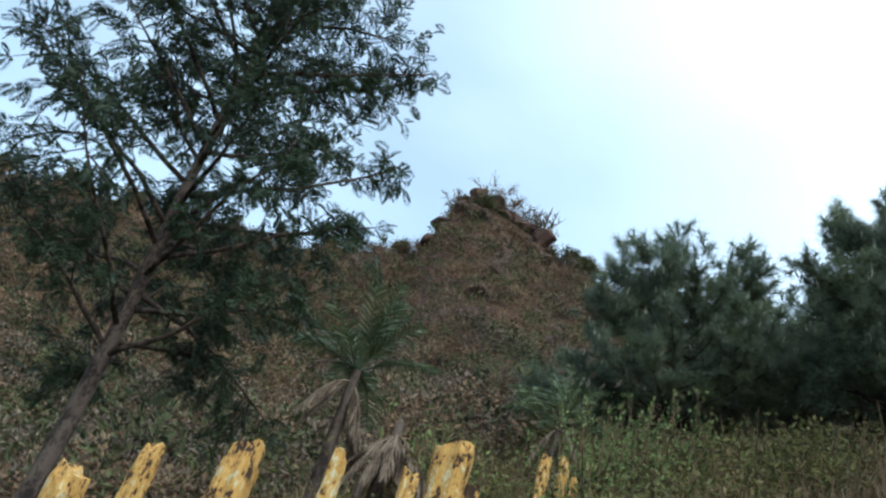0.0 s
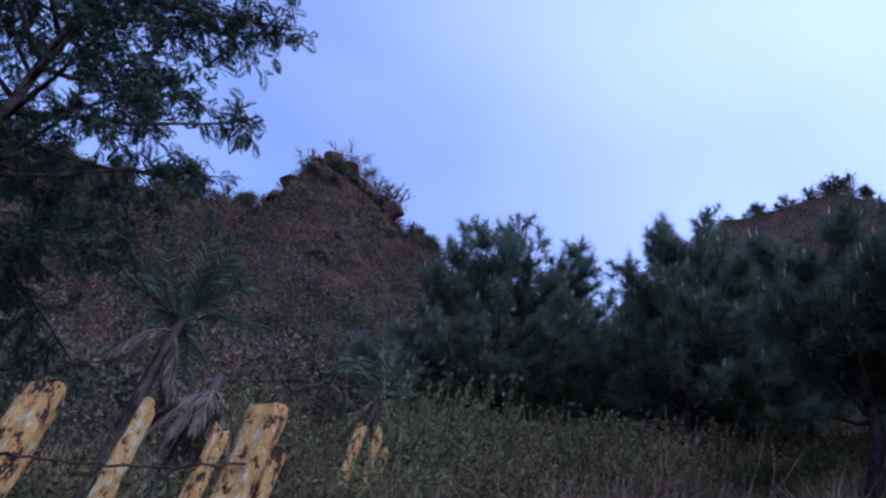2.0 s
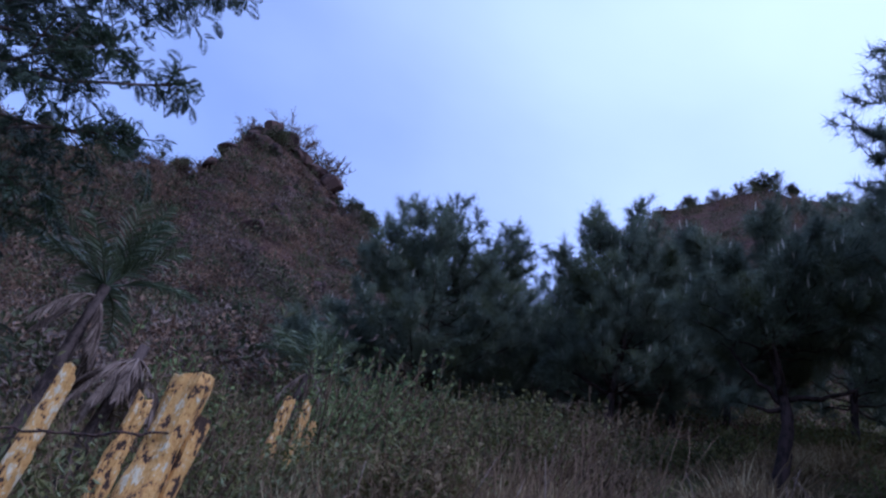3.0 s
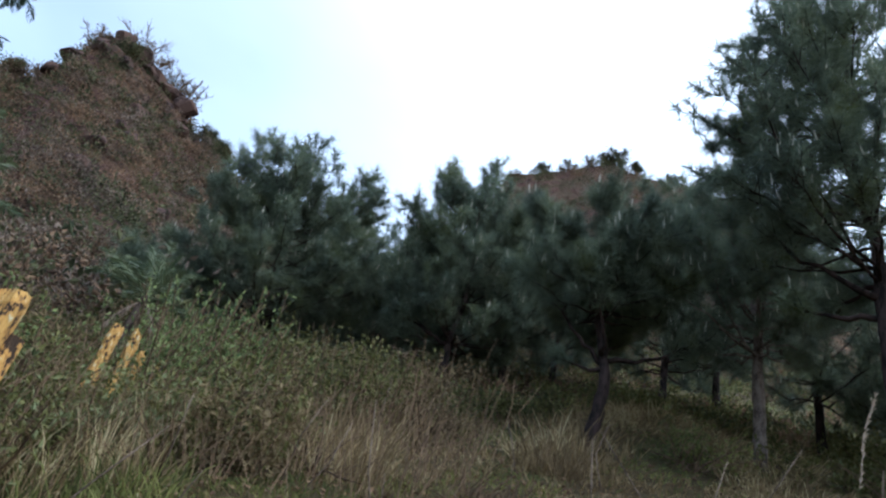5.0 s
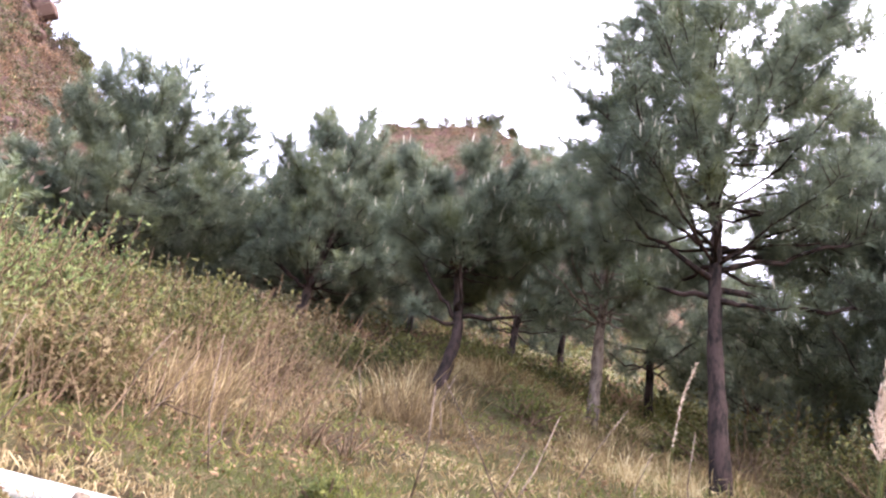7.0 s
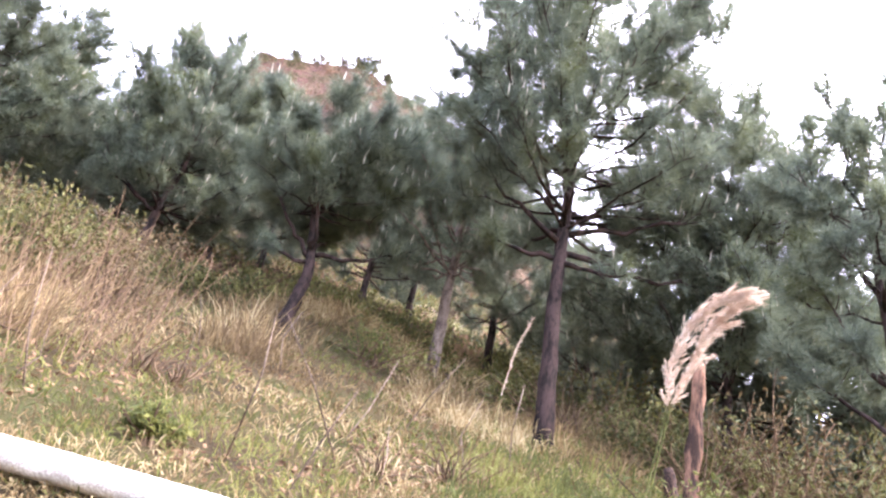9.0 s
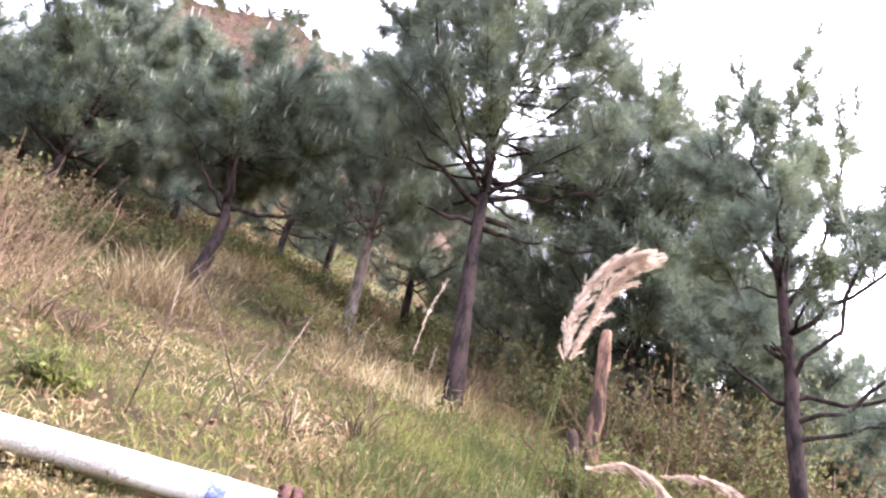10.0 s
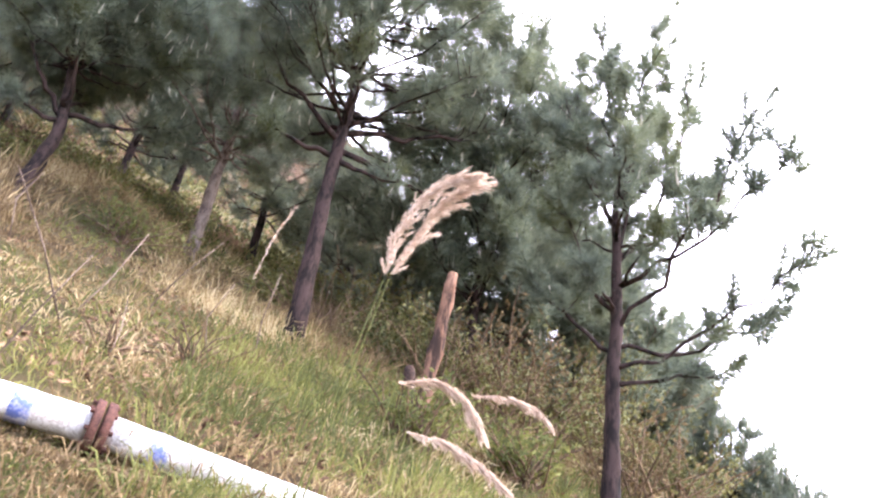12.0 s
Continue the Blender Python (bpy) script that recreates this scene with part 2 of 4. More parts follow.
def ground_material():
    """Soil, litter and dry grass near by; reddish rock and brown litter on the hill, bare rock where it is steep."""
    m = bpy.data.materials.new("hillside_ground")
    m.use_nodes = True
    t = m.node_tree
    bs = t.nodes["Principled BSDF"]
    co = t.nodes.new("ShaderNodeTexCoord")

    def noisy(scale, detail=6.0, rough=0.6):
        n = t.nodes.new("ShaderNodeTexNoise")
        n.inputs["Scale"].default_value, n.inputs["Detail"].default_value, n.inputs["Roughness"].default_value = scale, detail, rough
        t.links.new(co.outputs["Object"], n.inputs["Vector"])
        return n.outputs["Fac"]

    def ramp(fac, stops):
        r = t.nodes.new("ShaderNodeValToRGB")
        els = r.color_ramp.elements
        els[0].position, els[0].color = stops[0][0], (*stops[0][1], 1)
        els[1].position, els[1].color = stops[-1][0], (*stops[-1][1], 1)
        for p, c in stops[1:-1]:
            els.new(p).color = (*c, 1)
        t.links.new(fac, r.inputs["Fac"])
        return r.outputs["Color"]

    def mix(fac, a, b):
        x = t.nodes.new("ShaderNodeMix")
        x.data_type = "RGBA"
        t.links.new(fac, x.inputs["Factor"])
        t.links.new(a, x.inputs["A"])
        t.links.new(b, x.inputs["B"])
        return x.outputs["Result"]

    near = ramp(noisy(1.1, 8), [(0.35, (0.07, 0.05, 0.03)), (0.5, (0.13, 0.10, 0.05)), (0.58, (0.09, 0.09, 0.035)), (0.68, (0.19, 0.145, 0.075))])
    far = ramp(noisy(0.35, 10, 0.7), [(0.40, (0.025, 0.016, 0.012)), (0.48, (0.095, 0.054, 0.034)), (0.55, (0.055, 0.042, 0.022)), (0.63, (0.17, 0.10, 0.062))])
    rock = ramp(noisy(1.3, 10, 0.75), [(0.36, (0.03, 0.018, 0.017)), (0.5, (0.10, 0.05, 0.04)), (0.66, (0.15, 0.095, 0.08))])
    geo = t.nodes.new("ShaderNodeNewGeometry")
    sep = t.nodes.new("ShaderNodeSeparateXYZ")
    t.links.new(geo.outputs["Normal"], sep.inputs[0])
    steep = ramp(sep.outputs["Z"], [(0.42, (1, 1, 1)), (0.62, (0, 0, 0))])
    pos = t.nodes.new("ShaderNodeSeparateXYZ")
    t.links.new(co.outputs["Object"], pos.inputs[0])
    hm = t.nodes.new("ShaderNodeMapRange")
    hm.inputs["From Min"].default_value, hm.inputs["From Max"].default_value = 4.0, 8.5
    lower = t.nodes.new("ShaderNodeMath")
    lower.operation, lower.inputs[1].default_value = "MULTIPLY_ADD", -0.5
    t.links.new(pos.outputs["X"], lower.inputs[0])
    t.links.new(pos.outputs["Z"], lower.inputs[2])
    t.links.new(lower.outputs[0], hm.inputs["Value"])
    col = mix(steep, mix(hm.outputs["Result"], near, far), rock)
    t.links.new(col, bs.inputs["Base Color"])
    bs.inputs["Roughness"].default_value = 0.95
    bs.inputs["Specular IOR Level"].default_value = 0.1
    bp = t.nodes.new("ShaderNodeBump")
    bp.inputs["Strength"].default_value, bp.inputs["Distance"].default_value = 0.9, 0.4
    t.links.new(noisy(1.8, 10, 0.75), bp.inputs["Height"])
    t.links.new(bp.outputs["Normal"], bs.inputs["Normal"])
    return m


M_ground = ground_material()


# ---- the land: a road's edge, a bank that rises to the north-east, and the hills behind it ----
UPHILL = radians(48)
SLOPE = 0.62
# the crest of the hills as seen from the road: direction (degrees from +y, clockwise), rise (degrees), distance (metres)
CREST = [(-180, 2, 90), (-120, 3, 80), (-90, 8, 70), (-60, 18, 62), (-45, 23.5, 58), (-33, 26.0, 55), (-30, 27.4, 55), (-28, 27.9, 55), (-20, 29.8, 56), (-12, 31.6, 58),
         (-6.5, 33.2, 60), (-4.6, 33.8, 60), (-2.1, 34.5, 60), (-1.3, 36.1, 60), (-0.4, 38.3, 60), (0.2, 39.0, 60), (1.4, 39.3, 60), (2.8, 39.6, 60), (4.7, 39.2, 60), (6.5, 38.9, 61),
         (8.4, 38.6, 61), (9.0, 37.9, 61), (10.1, 36.9, 62), (12.4, 36.6, 62), (14.9, 35.8, 64), (20, 34, 66), (25, 33, 70), (30, 33.5, 75), (35, 36, 78), (38.8, 42.5, 80), (41.3, 42.9, 80),
         (43.2, 43.3, 80), (47.8, 44.2, 80), (49.4, 44.2, 80), (51, 43.6, 80), (53.6, 43.2, 80), (55.3, 43.1, 80), (58, 42.4, 80), (62, 41, 78), (68, 37, 70), (75, 32, 60), (82, 26.5, 50),
         (88, 22.5, 42), (94, 19.5, 36), (99, 17.8, 32), (101.5, 16.2, 30), (105, 12, 28), (110, 9, 30), (120, 4, 40), (140, 1, 60), (180, 2, 90)]
C_AZ, C_EL, C_R = (np.array(c, dtype=float) for c in zip(*CREST))
R0 = 14.0


def bank(x, y):
    p = x * math.sin(UPHILL) + y * math.cos(UPHILL)
    s = p - 0.38
    return SLOPE * 0.5 * (s + math.sqrt(s * s + 0.06)) if s < 30 else SLOPE * s


def height(x, y):
    r = math.hypot(x, y)
    az = math.degrees(math.atan2(x, y))
    z = bank(x, y) if r <= R0 else 0.0
    bump = 0.10 * noise.noise((x * 0.5, y * 0.5, 3.0)) + 0.05 * noise.noise((x * 1.7, y * 1.7, 7.0))
    bump *= min(1.0, max(0.0, (r - 1.5) / 2.0))
    # a low hummock of dry grass beside the small pine
    bump += 0.55 * math.exp(-(((x - 9.0) / 1.5) ** 2 + ((y - 6.6) / 1.1) ** 2))
    # the shallow trench in which the pipe lies
    across, along = x * 0.824 + y * 0.566, x * 0.566 - y * 0.824
    if abs(across - 4.2) < 1.2 and -9 < along < 7:
        bump -= 0.17 * math.exp(-((across - 4.2) / 0.22) ** 2)
    if r > R0:
        ca, sa = x / r, y / r
        el0 = math.atan2(bank(ca * R0, sa * R0) - 1.6, R0)
        el1, rs = radians(float(np.interp(az, C_AZ, C_EL))), float(np.interp(az, C_AZ, C_R))
        u = (r - R0) / (rs - R0)
        if u < 1:
            el = el0 + (el1 - el0) * (u ** 0.8)
            z = 1.6 + r * math.tan(el)
        else:
            crest = 1.6 + rs * math.tan(el1)
            z = max(crest - 0.9 * (r - rs), -25.0) if r < 400 else -25.0
            z = min(z, crest)
        k = min(1.0, (r - R0) / 18.0)
        amp = min(1.0, max(0.15, (math.degrees(el1) - 15) / 20.0)) * k * max(0.0, min(1.0, (160 - r) / 60))
        amp *= 1.0 if u < 0.8 else max(0.25, 1.0 - (u - 0.8) * 5.0)
        ridge = abs(noise.noise((x * 0.11, y * 0.11, 1.0)))
        bump += amp * (1.5 * (ridge - 0.3) + 0.9 * noise.noise((x * 0.3, y * 0.3, z * 0.1)) + 0.45 * noise.noise((x * 0.9, y * 0.9, z * 0.6)))
        # ledges: the rock breaks in steps near the top
        if u > 0.35 and u < 1.05 and el1 > radians(33):
            f = (z + 1.5 * noise.noise((x * 0.2, y * 0.2, 5.0))) / 3.2
            step = math.floor(f) + min(1.0, (f - math.floor(f)) * 0.45 + max(0.0, (f - math.floor(f)) - 0.75) * 2.7)
            w = min(1.0, (u - 0.35) / 0.3) * 0.5 * max(0.0, min(1.0, 0.5 + 1.6 * noise.noise((x * 0.07, y * 0.07, 9.0))))
            z = z + (step - f + 0.22) * 3.2 * w * (1.0 if u < 0.85 else max(0.2, 1.0 - (u - 0.85) * 6.0))
    return z + bump


def build_ground():
    az = np.concatenate([np.arange(-180, -50, 5.0), np.arange(-50, 118, 0.4), np.arange(118, 180, 5.0)])
    rr = np.concatenate([[0.0], np.geomspace(0.35, 14, 70), np.linspace(14.4, 95, 190), np.geomspace(97, 3000, 24)])
    n, m = len(az), len(rr)
    v = np.zeros((m, n, 3))
    for i, r in enumerate(rr):
        for j, a in enumerate(az):
            x, y = r * math.sin(radians(a)), r * math.cos(radians(a))
            v[i, j] = (x, y, height(x, y))
    i = np.arange(m - 1)[:, None] * n
    j = np.arange(n)[None, :]
    k = (j + 1) % n
    q = np.stack([i + j, i + n + j, i + n + k, i + k], -1).reshape(-1, 4)
    ob = part("ground", np_mesh("ground", v.reshape(-1, 3), q[:, ::-1], True), M_ground)
    return tagged(ob, "steep grassy bank rising to rocky brown hills", "ground", kind="structure")


ground = build_ground()


def spot(az, r, dz=0.0):
    x, y = r * math.sin(radians(az)), r * math.cos(radians(az))
    return np.array((x, y, height(x, y) + dz))


# ---- pines ----
M_candle = material("pine_candle", (0.55, 0.52, 0.42), (0.35, 0.32, 0.24), scale=8, rough=0.8, bump=0)


def tufts(heap, at, direction, size, count, width, rng, droop=0.12, spread=1.15):
    """Brushes of needles, all at once: at, direction (n, 3), size and count (n)."""
    d = np.repeat(unit(direction), count, 0)
    p, sz = np.repeat(at, count, 0), np.repeat(size, count)
    n = len(p)
    dirs = d * 0.8 + unit(rng.normal(size=(n, 3))) * spread
    roots = p - d * (rng.random(n) * sz * 0.8)[:, None]
    blades(heap, roots, dirs, sz * rng.uniform(0.7, 1.1, n), np.full(n, width), droop, 1, rng)


def pine(place, tall, radius, profile, branches, seed, label, lean=(0, 0), bow=(0, 0), limbs=(), aims=(), sub=8.0, needle=0.24, width=0.010, count=42, bark=None, candles=0.12, along=2, tips=0.5):
    """A pine: bowed trunk, bare lower limbs and branches that sweep out to the crown's outline, with brushes of long needles on their twigs.
    profile: rows of (share of the height, half-width); limbs: (share of the height, direction, length, rise); aims: (share of the height, a place in the world)."""
    rng = np.random.default_rng(seed)
    ob = thing("pine_tree", place, label, "pine tree", "pines on the bank")
    trunk, wood, crown, shoots = Heap(), Heap(), Heap(), Heap()
    k = np.linspace(0, 1, 40)
    wob = np.cumsum(rng.normal(size=(40, 2)), axis=0) * 0.009
    axis = np.stack([lean[0] * k * tall + bow[0] * np.sin(k * np.pi * 2.2) + wob[:, 0] * k ** 0.3, lean[1] * k * tall + bow[1] * np.sin(k * np.pi * 2.2) + wob[:, 1] * k ** 0.3, k * tall], 1)
    axis[0, 2] -= 0.3
    top = 0.94
    keep = k <= top
    tube(trunk, axis[keep], (radius * (1 - 0.9 * k ** 1.1) * (1 + 0.25 * np.exp(-k * 30)))[keep], 14, 0.13, True, rng)
    p_h, p_w = np.array(profile, dtype=float).T

    def on(f):
        return np.array([np.interp(f, k, axis[:, c]) for c in range(3)])

    brushes = []

    def brush(at, end, size, n):
        brushes.append((at, end, size * rng.uniform(0.8, 1.15), n))
        if rng.random() < candles:
            tube(shoots, [at, at + np.array([0, 0, 0.06]) + unit(end) * 0.03, at + np.array([0, 0, 0.14]) + unit(end) * 0.05], [0.011, 0.010, 0.003], 5, 0, False)

    def branch(start, target, thick, bare, dens, own=None):
        """A branch that leaves level and sweeps up to its target."""
        way = target - start
        length = float(np.linalg.norm(way))
        mid = start + way * 0.5 + np.array([0, 0, -0.13]) * length + rng.normal(size=3) * 0.05 * length
        s9 = np.linspace(0, 1, 9)
        pts = (1 - s9[:, None]) ** 2 * start + 2 * (s9 * (1 - s9))[:, None] * mid + s9[:, None] ** 2 * target
        pts[1:-1] += rng.normal(size=(7, 3)) * 0.022 * length ** 0.7
        tube(own if own is not None else wood, pts, np.linspace(thick, thick * 0.22, 9), 7, 0.08, True, rng)
        tang = np.gradient(pts, axis=0)
        for _ in range(max(4, int(sub * length * dens))):
            s = bare + (1 - bare) * rng.random() ** 0.8
            at = np.array([np.interp(s, s9, pts[:, c]) for c in range(3)])
            d = unit(np.array([np.interp(s, s9, tang[:, c]) for c in range(3)]))
            dd = unit(d * 0.7 + unit(rng.normal(size=3)) * 0.9 + np.array([0, 0, 0.2]))
            ln = rng.uniform(0.15, tips) * min(1.0, 0.5 + 0.3 * length)
            tw = curve_points(at, dd, ln, (0, 0, 0.5), 4, rng, 0.12)
            tube(wood, tw, np.linspace(max(0.006, thick * 0.25), 0.005, 4), 4, 0, False)
            brush(tw[-1], tw[-1] - tw[-2], needle, count)
            for q in range(along - 1):
                brush(tw[2 - q % 2], tw[-1] - tw[-2] + rng.normal(size=3) * 0.05, needle * 0.9, int(count * 0.6))
        brush(pts[-1], pts[-1] - pts[-2], needle * 1.05, count)

    for f, az, length, elev in limbs:
        own = Heap()
        az, elev = radians(az), radians(elev)
        d = np.array([math.sin(az) * math.cos(elev), math.cos(az) * math.cos(elev), math.sin(elev)])
        branch(on(f), on(f) + d * length, radius * 0.42, 0.62, 1.0, own)
        part("limb", own, bark or M_pine_bark, ob)
    for f, target in aims:
        own = Heap()
        branch(on(f), np.asarray(target) - np.asarray(place), radius * 0.30, 0.36, 0.9, own)
        part("limb", own, bark or M_pine_bark, ob)
    turn = rng.uniform(0, 6.28)
    low = p_h[0]
    levels = np.linspace(low, 1.0, 60)
    share = np.cumsum(np.interp(levels, p_h, p_w) ** 1.3 * np.where(levels > 0.7, 1.8, 1.0))
    share = (share - share[0]) / (share[-1] - share[0])
    for b in range(branches):
        h = float(np.interp((b + rng.random()) / branches, share, levels))
        reach = float(np.interp(h, p_h, p_w)) * rng.uniform(0.62, 1.0)
        turn += 2.4 + rng.normal() * 0.3
        f = min(top - 0.02, max(low * 0.9, h - reach * rng.uniform(0.25, 0.65) / tall))
        target = on(min(h, 1.0)) + np.array([math.sin(turn) * reach, math.cos(turn) * reach, rng.normal() * 0.06])
        branch(on(f), target, radius * max(0.09, 0.30 - 0.22 * f), 0.3, 1.0)
    tufts(crown, np.array([b[0] for b in brushes]), np.array([b[1] for b in brushes]), np.array([b[2] for b in brushes]), np.array([b[3] for b in brushes]), width, rng)
    part("trunk", trunk, bark or M_pine_bark, ob, "furrowed reddish-brown bark" if bark is None else "pale gray bark")
    tagged(part("branch_work", wood, bark or M_pine_bark, ob), kind="stuff")
    tagged(part("crown", crown, M_needle, ob, "long dark green needles in brushes"), kind="stuff")
    if shoots.n:
        tagged(part("new_growth", shoots, M_candle, ob, "pale upright new shoots"), kind="stuff")
    return ob


def world_at(az, el, r):
    """A place by its direction (from +y, clockwise), rise and distance, from the road's edge where the walk begins."""
    return np.array((r * math.sin(radians(az)), r * math.cos(radians(az)), 1.6 + r * math.tan(radians(el))))


def rises(az, r, el):
    """The base of a tree and its height, from the rise of its top."""
    base = spot(az, r)
    return base, 1.6 + r * math.tan(radians(el)) - base[2]


base, tall = rises(21.4, 15.5, 37.9)
pine(base, tall, 0.11, [(0.24, 1.9), (0.38, 2.6), (0.6, 2.6), (0.8, 2.2), (0.94, 2.0), (1.0, 1.6)], 92, 11, "broad dark green pine with a forked trunk on the bank", needle=0.26, width=0.013, count=40, sub=12,
              limbs=((0.22, 300, 1.6, 25), (0.23, 95, 2.2, 8), (0.22, 20, 1.5, 45)))
base, tall = rises(37.0, 14.0, 40.2)
pine(base, tall, 0.10, [(0.26, 1.3), (0.42, 1.9), (0.68, 2.0), (0.90, 1.9), (1.0, 1.5)], 88, 12, "dark green pine with a slanting trunk above dry grass", lean=(0.06, -0.02), needle=0.26, width=0.013, count=40, sub=12,
              limbs=((0.2, 70, 1.4, 35), (0.24, 300, 1.2, 20)))
base, tall = rises(49.5, 9.7, 40.6)
pine(base, tall, 0.10, [(0.55, 1.1), (0.64, 1.5), (0.75, 1.5), (0.9, 1.25), (1.0, 0.9)], 66, 13, "small crooked pine with a low fork and dark trunk", lean=(0.01, 0.0), bow=(0.09, -0.07), needle=0.24, width=0.010, count=42, sub=12.5,
              limbs=((0.31, 320, 1.3, 50), (0.33, 130, 1.5, 25), (0.30, 310, 0.7, 5), (0.36, 60, 1.2, 40), (0.35, 240, 1.2, 45)))
base, tall = rises(62.0, 11.0, 43.0)
pine(base, tall, 0.10, [(0.36, 1.2), (0.5, 1.8), (0.75, 1.7), (0.92, 1.1), (1.0, 0.6)], 60, 14, "pine with a pale gray trunk behind the others", needle=0.26, width=0.012, count=36, sub=8, bark=M_pale_bark)
base, tall = rises(71.6, 8.7, 53.4)
pine(base, tall, 0.112, [(0.40, 1.5), (0.50, 2.4), (0.64, 2.5), (0.80, 2.2), (0.93, 1.8), (1.0, 1.2)], 112, 15, "tall pine with a straight trunk and long side limbs", lean=(0.004, 0.004), bow=(0.04, 0.02), needle=0.25, width=0.0105, count=42, sub=10.5,
              limbs=((0.335, 322, 1.6, 35), (0.32, 140, 2.8, 8), (0.35, 150, 2.3, 26), (0.39, 130, 2.2, 36), (0.31, 330, 1.0, 10), (0.30, 160, 0.9, -5), (0.47, 330, 1.6, 45)), aims=((0.75, world_at(86.0, 49.8, 8.4)),))
base, tall = rises(96.3, 7.0, 41.5)
pine(base, tall, 0.082, [(0.42, 0.6), (0.6, 0.95), (0.8, 1.0), (1.0, 0.6)], 22, 16, "thin open pine with sparse tufts against the sky", needle=0.205, width=0.011, count=58, sub=10, along=2, tips=0.40, candles=0.05,
              aims=((0.29, world_at(110.2, 27.4, 7.2)), (0.36, world_at(107.0, 37.2, 6.8)), (0.40, world_at(91.2, 33.5, 6.6)), (0.62, world_at(94.4, 43.2, 7.0)), (0.62, world_at(100.3, 44.4, 6.8)), (0.52, world_at(104.0, 33.5, 7.8)),
                    (0.45, world_at(109.4, 34.0, 6.4)), (0.33, world_at(108.0, 24.2, 7.6)), (0.58, world_at(91.4, 39.8, 6.8)), (0.50, world_at(103.2, 40.2, 7.3)), (0.32, world_at(89.0, 27.0, 7.2)), (0.42, world_at(90.5, 29.5, 7.8)),
                    (0.26, world_at(104.5, 20.5, 7.4)), (0.48, world_at(98.5, 38.0, 8.2)), (0.55, world_at(97.0, 36.0, 5.9))))
# direction, distance, rise of the top, crown half-width of the pines that close the wood behind
WOOD = [(14.2, 17.5, 30.5, 1.6), (27.0, 18, 35.2, 2.0), (31.0, 18.5, 36.4, 1.9), (34.5, 17, 37.5, 1.8), (42.0, 15, 41.0, 1.9), (46.0, 17, 39.4, 2.0), (54.8, 15, 42.6, 2.1), (58.8, 16, 43.4, 2.1), (66.0, 14, 41.5, 2.1),
        (73.8, 14, 34.0, 2.0), (79.5, 12, 35.5, 1.9), (84.5, 10.8, 44.0, 1.9), (88.3, 11.2, 39.5, 1.8), (92.5, 12, 31.0, 1.6), (96.3, 13, 26.0, 1.4), (99.0, 14, 22.0, 1.0)]
for n, (az, r, el, wide) in enumerate(WOOD):
    base, tall = rises(az, r, el - 1.0)
    pine(base, tall, 0.085, [(0.22 if az < 90 else 0.1, wide * 0.75), (0.40, wide), (0.65, wide * 0.95), (0.88, wide * 0.8), (1.0, wide * 0.5)], 46 if az < 80 else 74, 60 + n, "dark green pine in the wood at the foot of the hill", needle=0.28, width=0.0155, count=28, sub=8 if az < 80 else 11, candles=0.06, tips=0.6)
for n, (az, r, el) in enumerate(((103.0, 14, 18.2), (105.0, 14.5, 15.2), (107.6, 15, 13.6))):
    base, tall = rises(az, r, el)
    pine(base, tall, 0.05, [(0.05, 0.8), (0.3, 0.95), (0.6, 0.75), (0.85, 0.45), (1.0, 0.12)], 30, 90 + n, "young bushy pine at the edge of the slope", needle=0.22, width=0.013, count=36, sub=9, candles=0.3)


# ---- the feathery tree by the fence ----
def frond(heap, base, direction, length, rng):
    """A fern-like leaf: a rib with pairs of narrow leaflets."""
    n = 10
    pts = curve_points(base, direction, length, (0, 0, -0.9), 6, rng, 0.05)
    s = np.linspace(0.12, 1.0, n)
    at = np.stack([np.interp(s, np.linspace(0, 1, 6), pts[:, c]) for c in range(3)], 1)
    d = unit(np.gradient(at, axis=0))
    side = unit(np.cross(d, unit(rng.normal(size=3) + np.array([0, 0, 1.5]))))
    for sg in (-1, 1):
        leaves(heap, at, d * 0.75 + side * sg, length * 0.36 * np.sin(np.pi * (0.22 + 0.7 * s)), np.full(n, length * 0.07), rng)


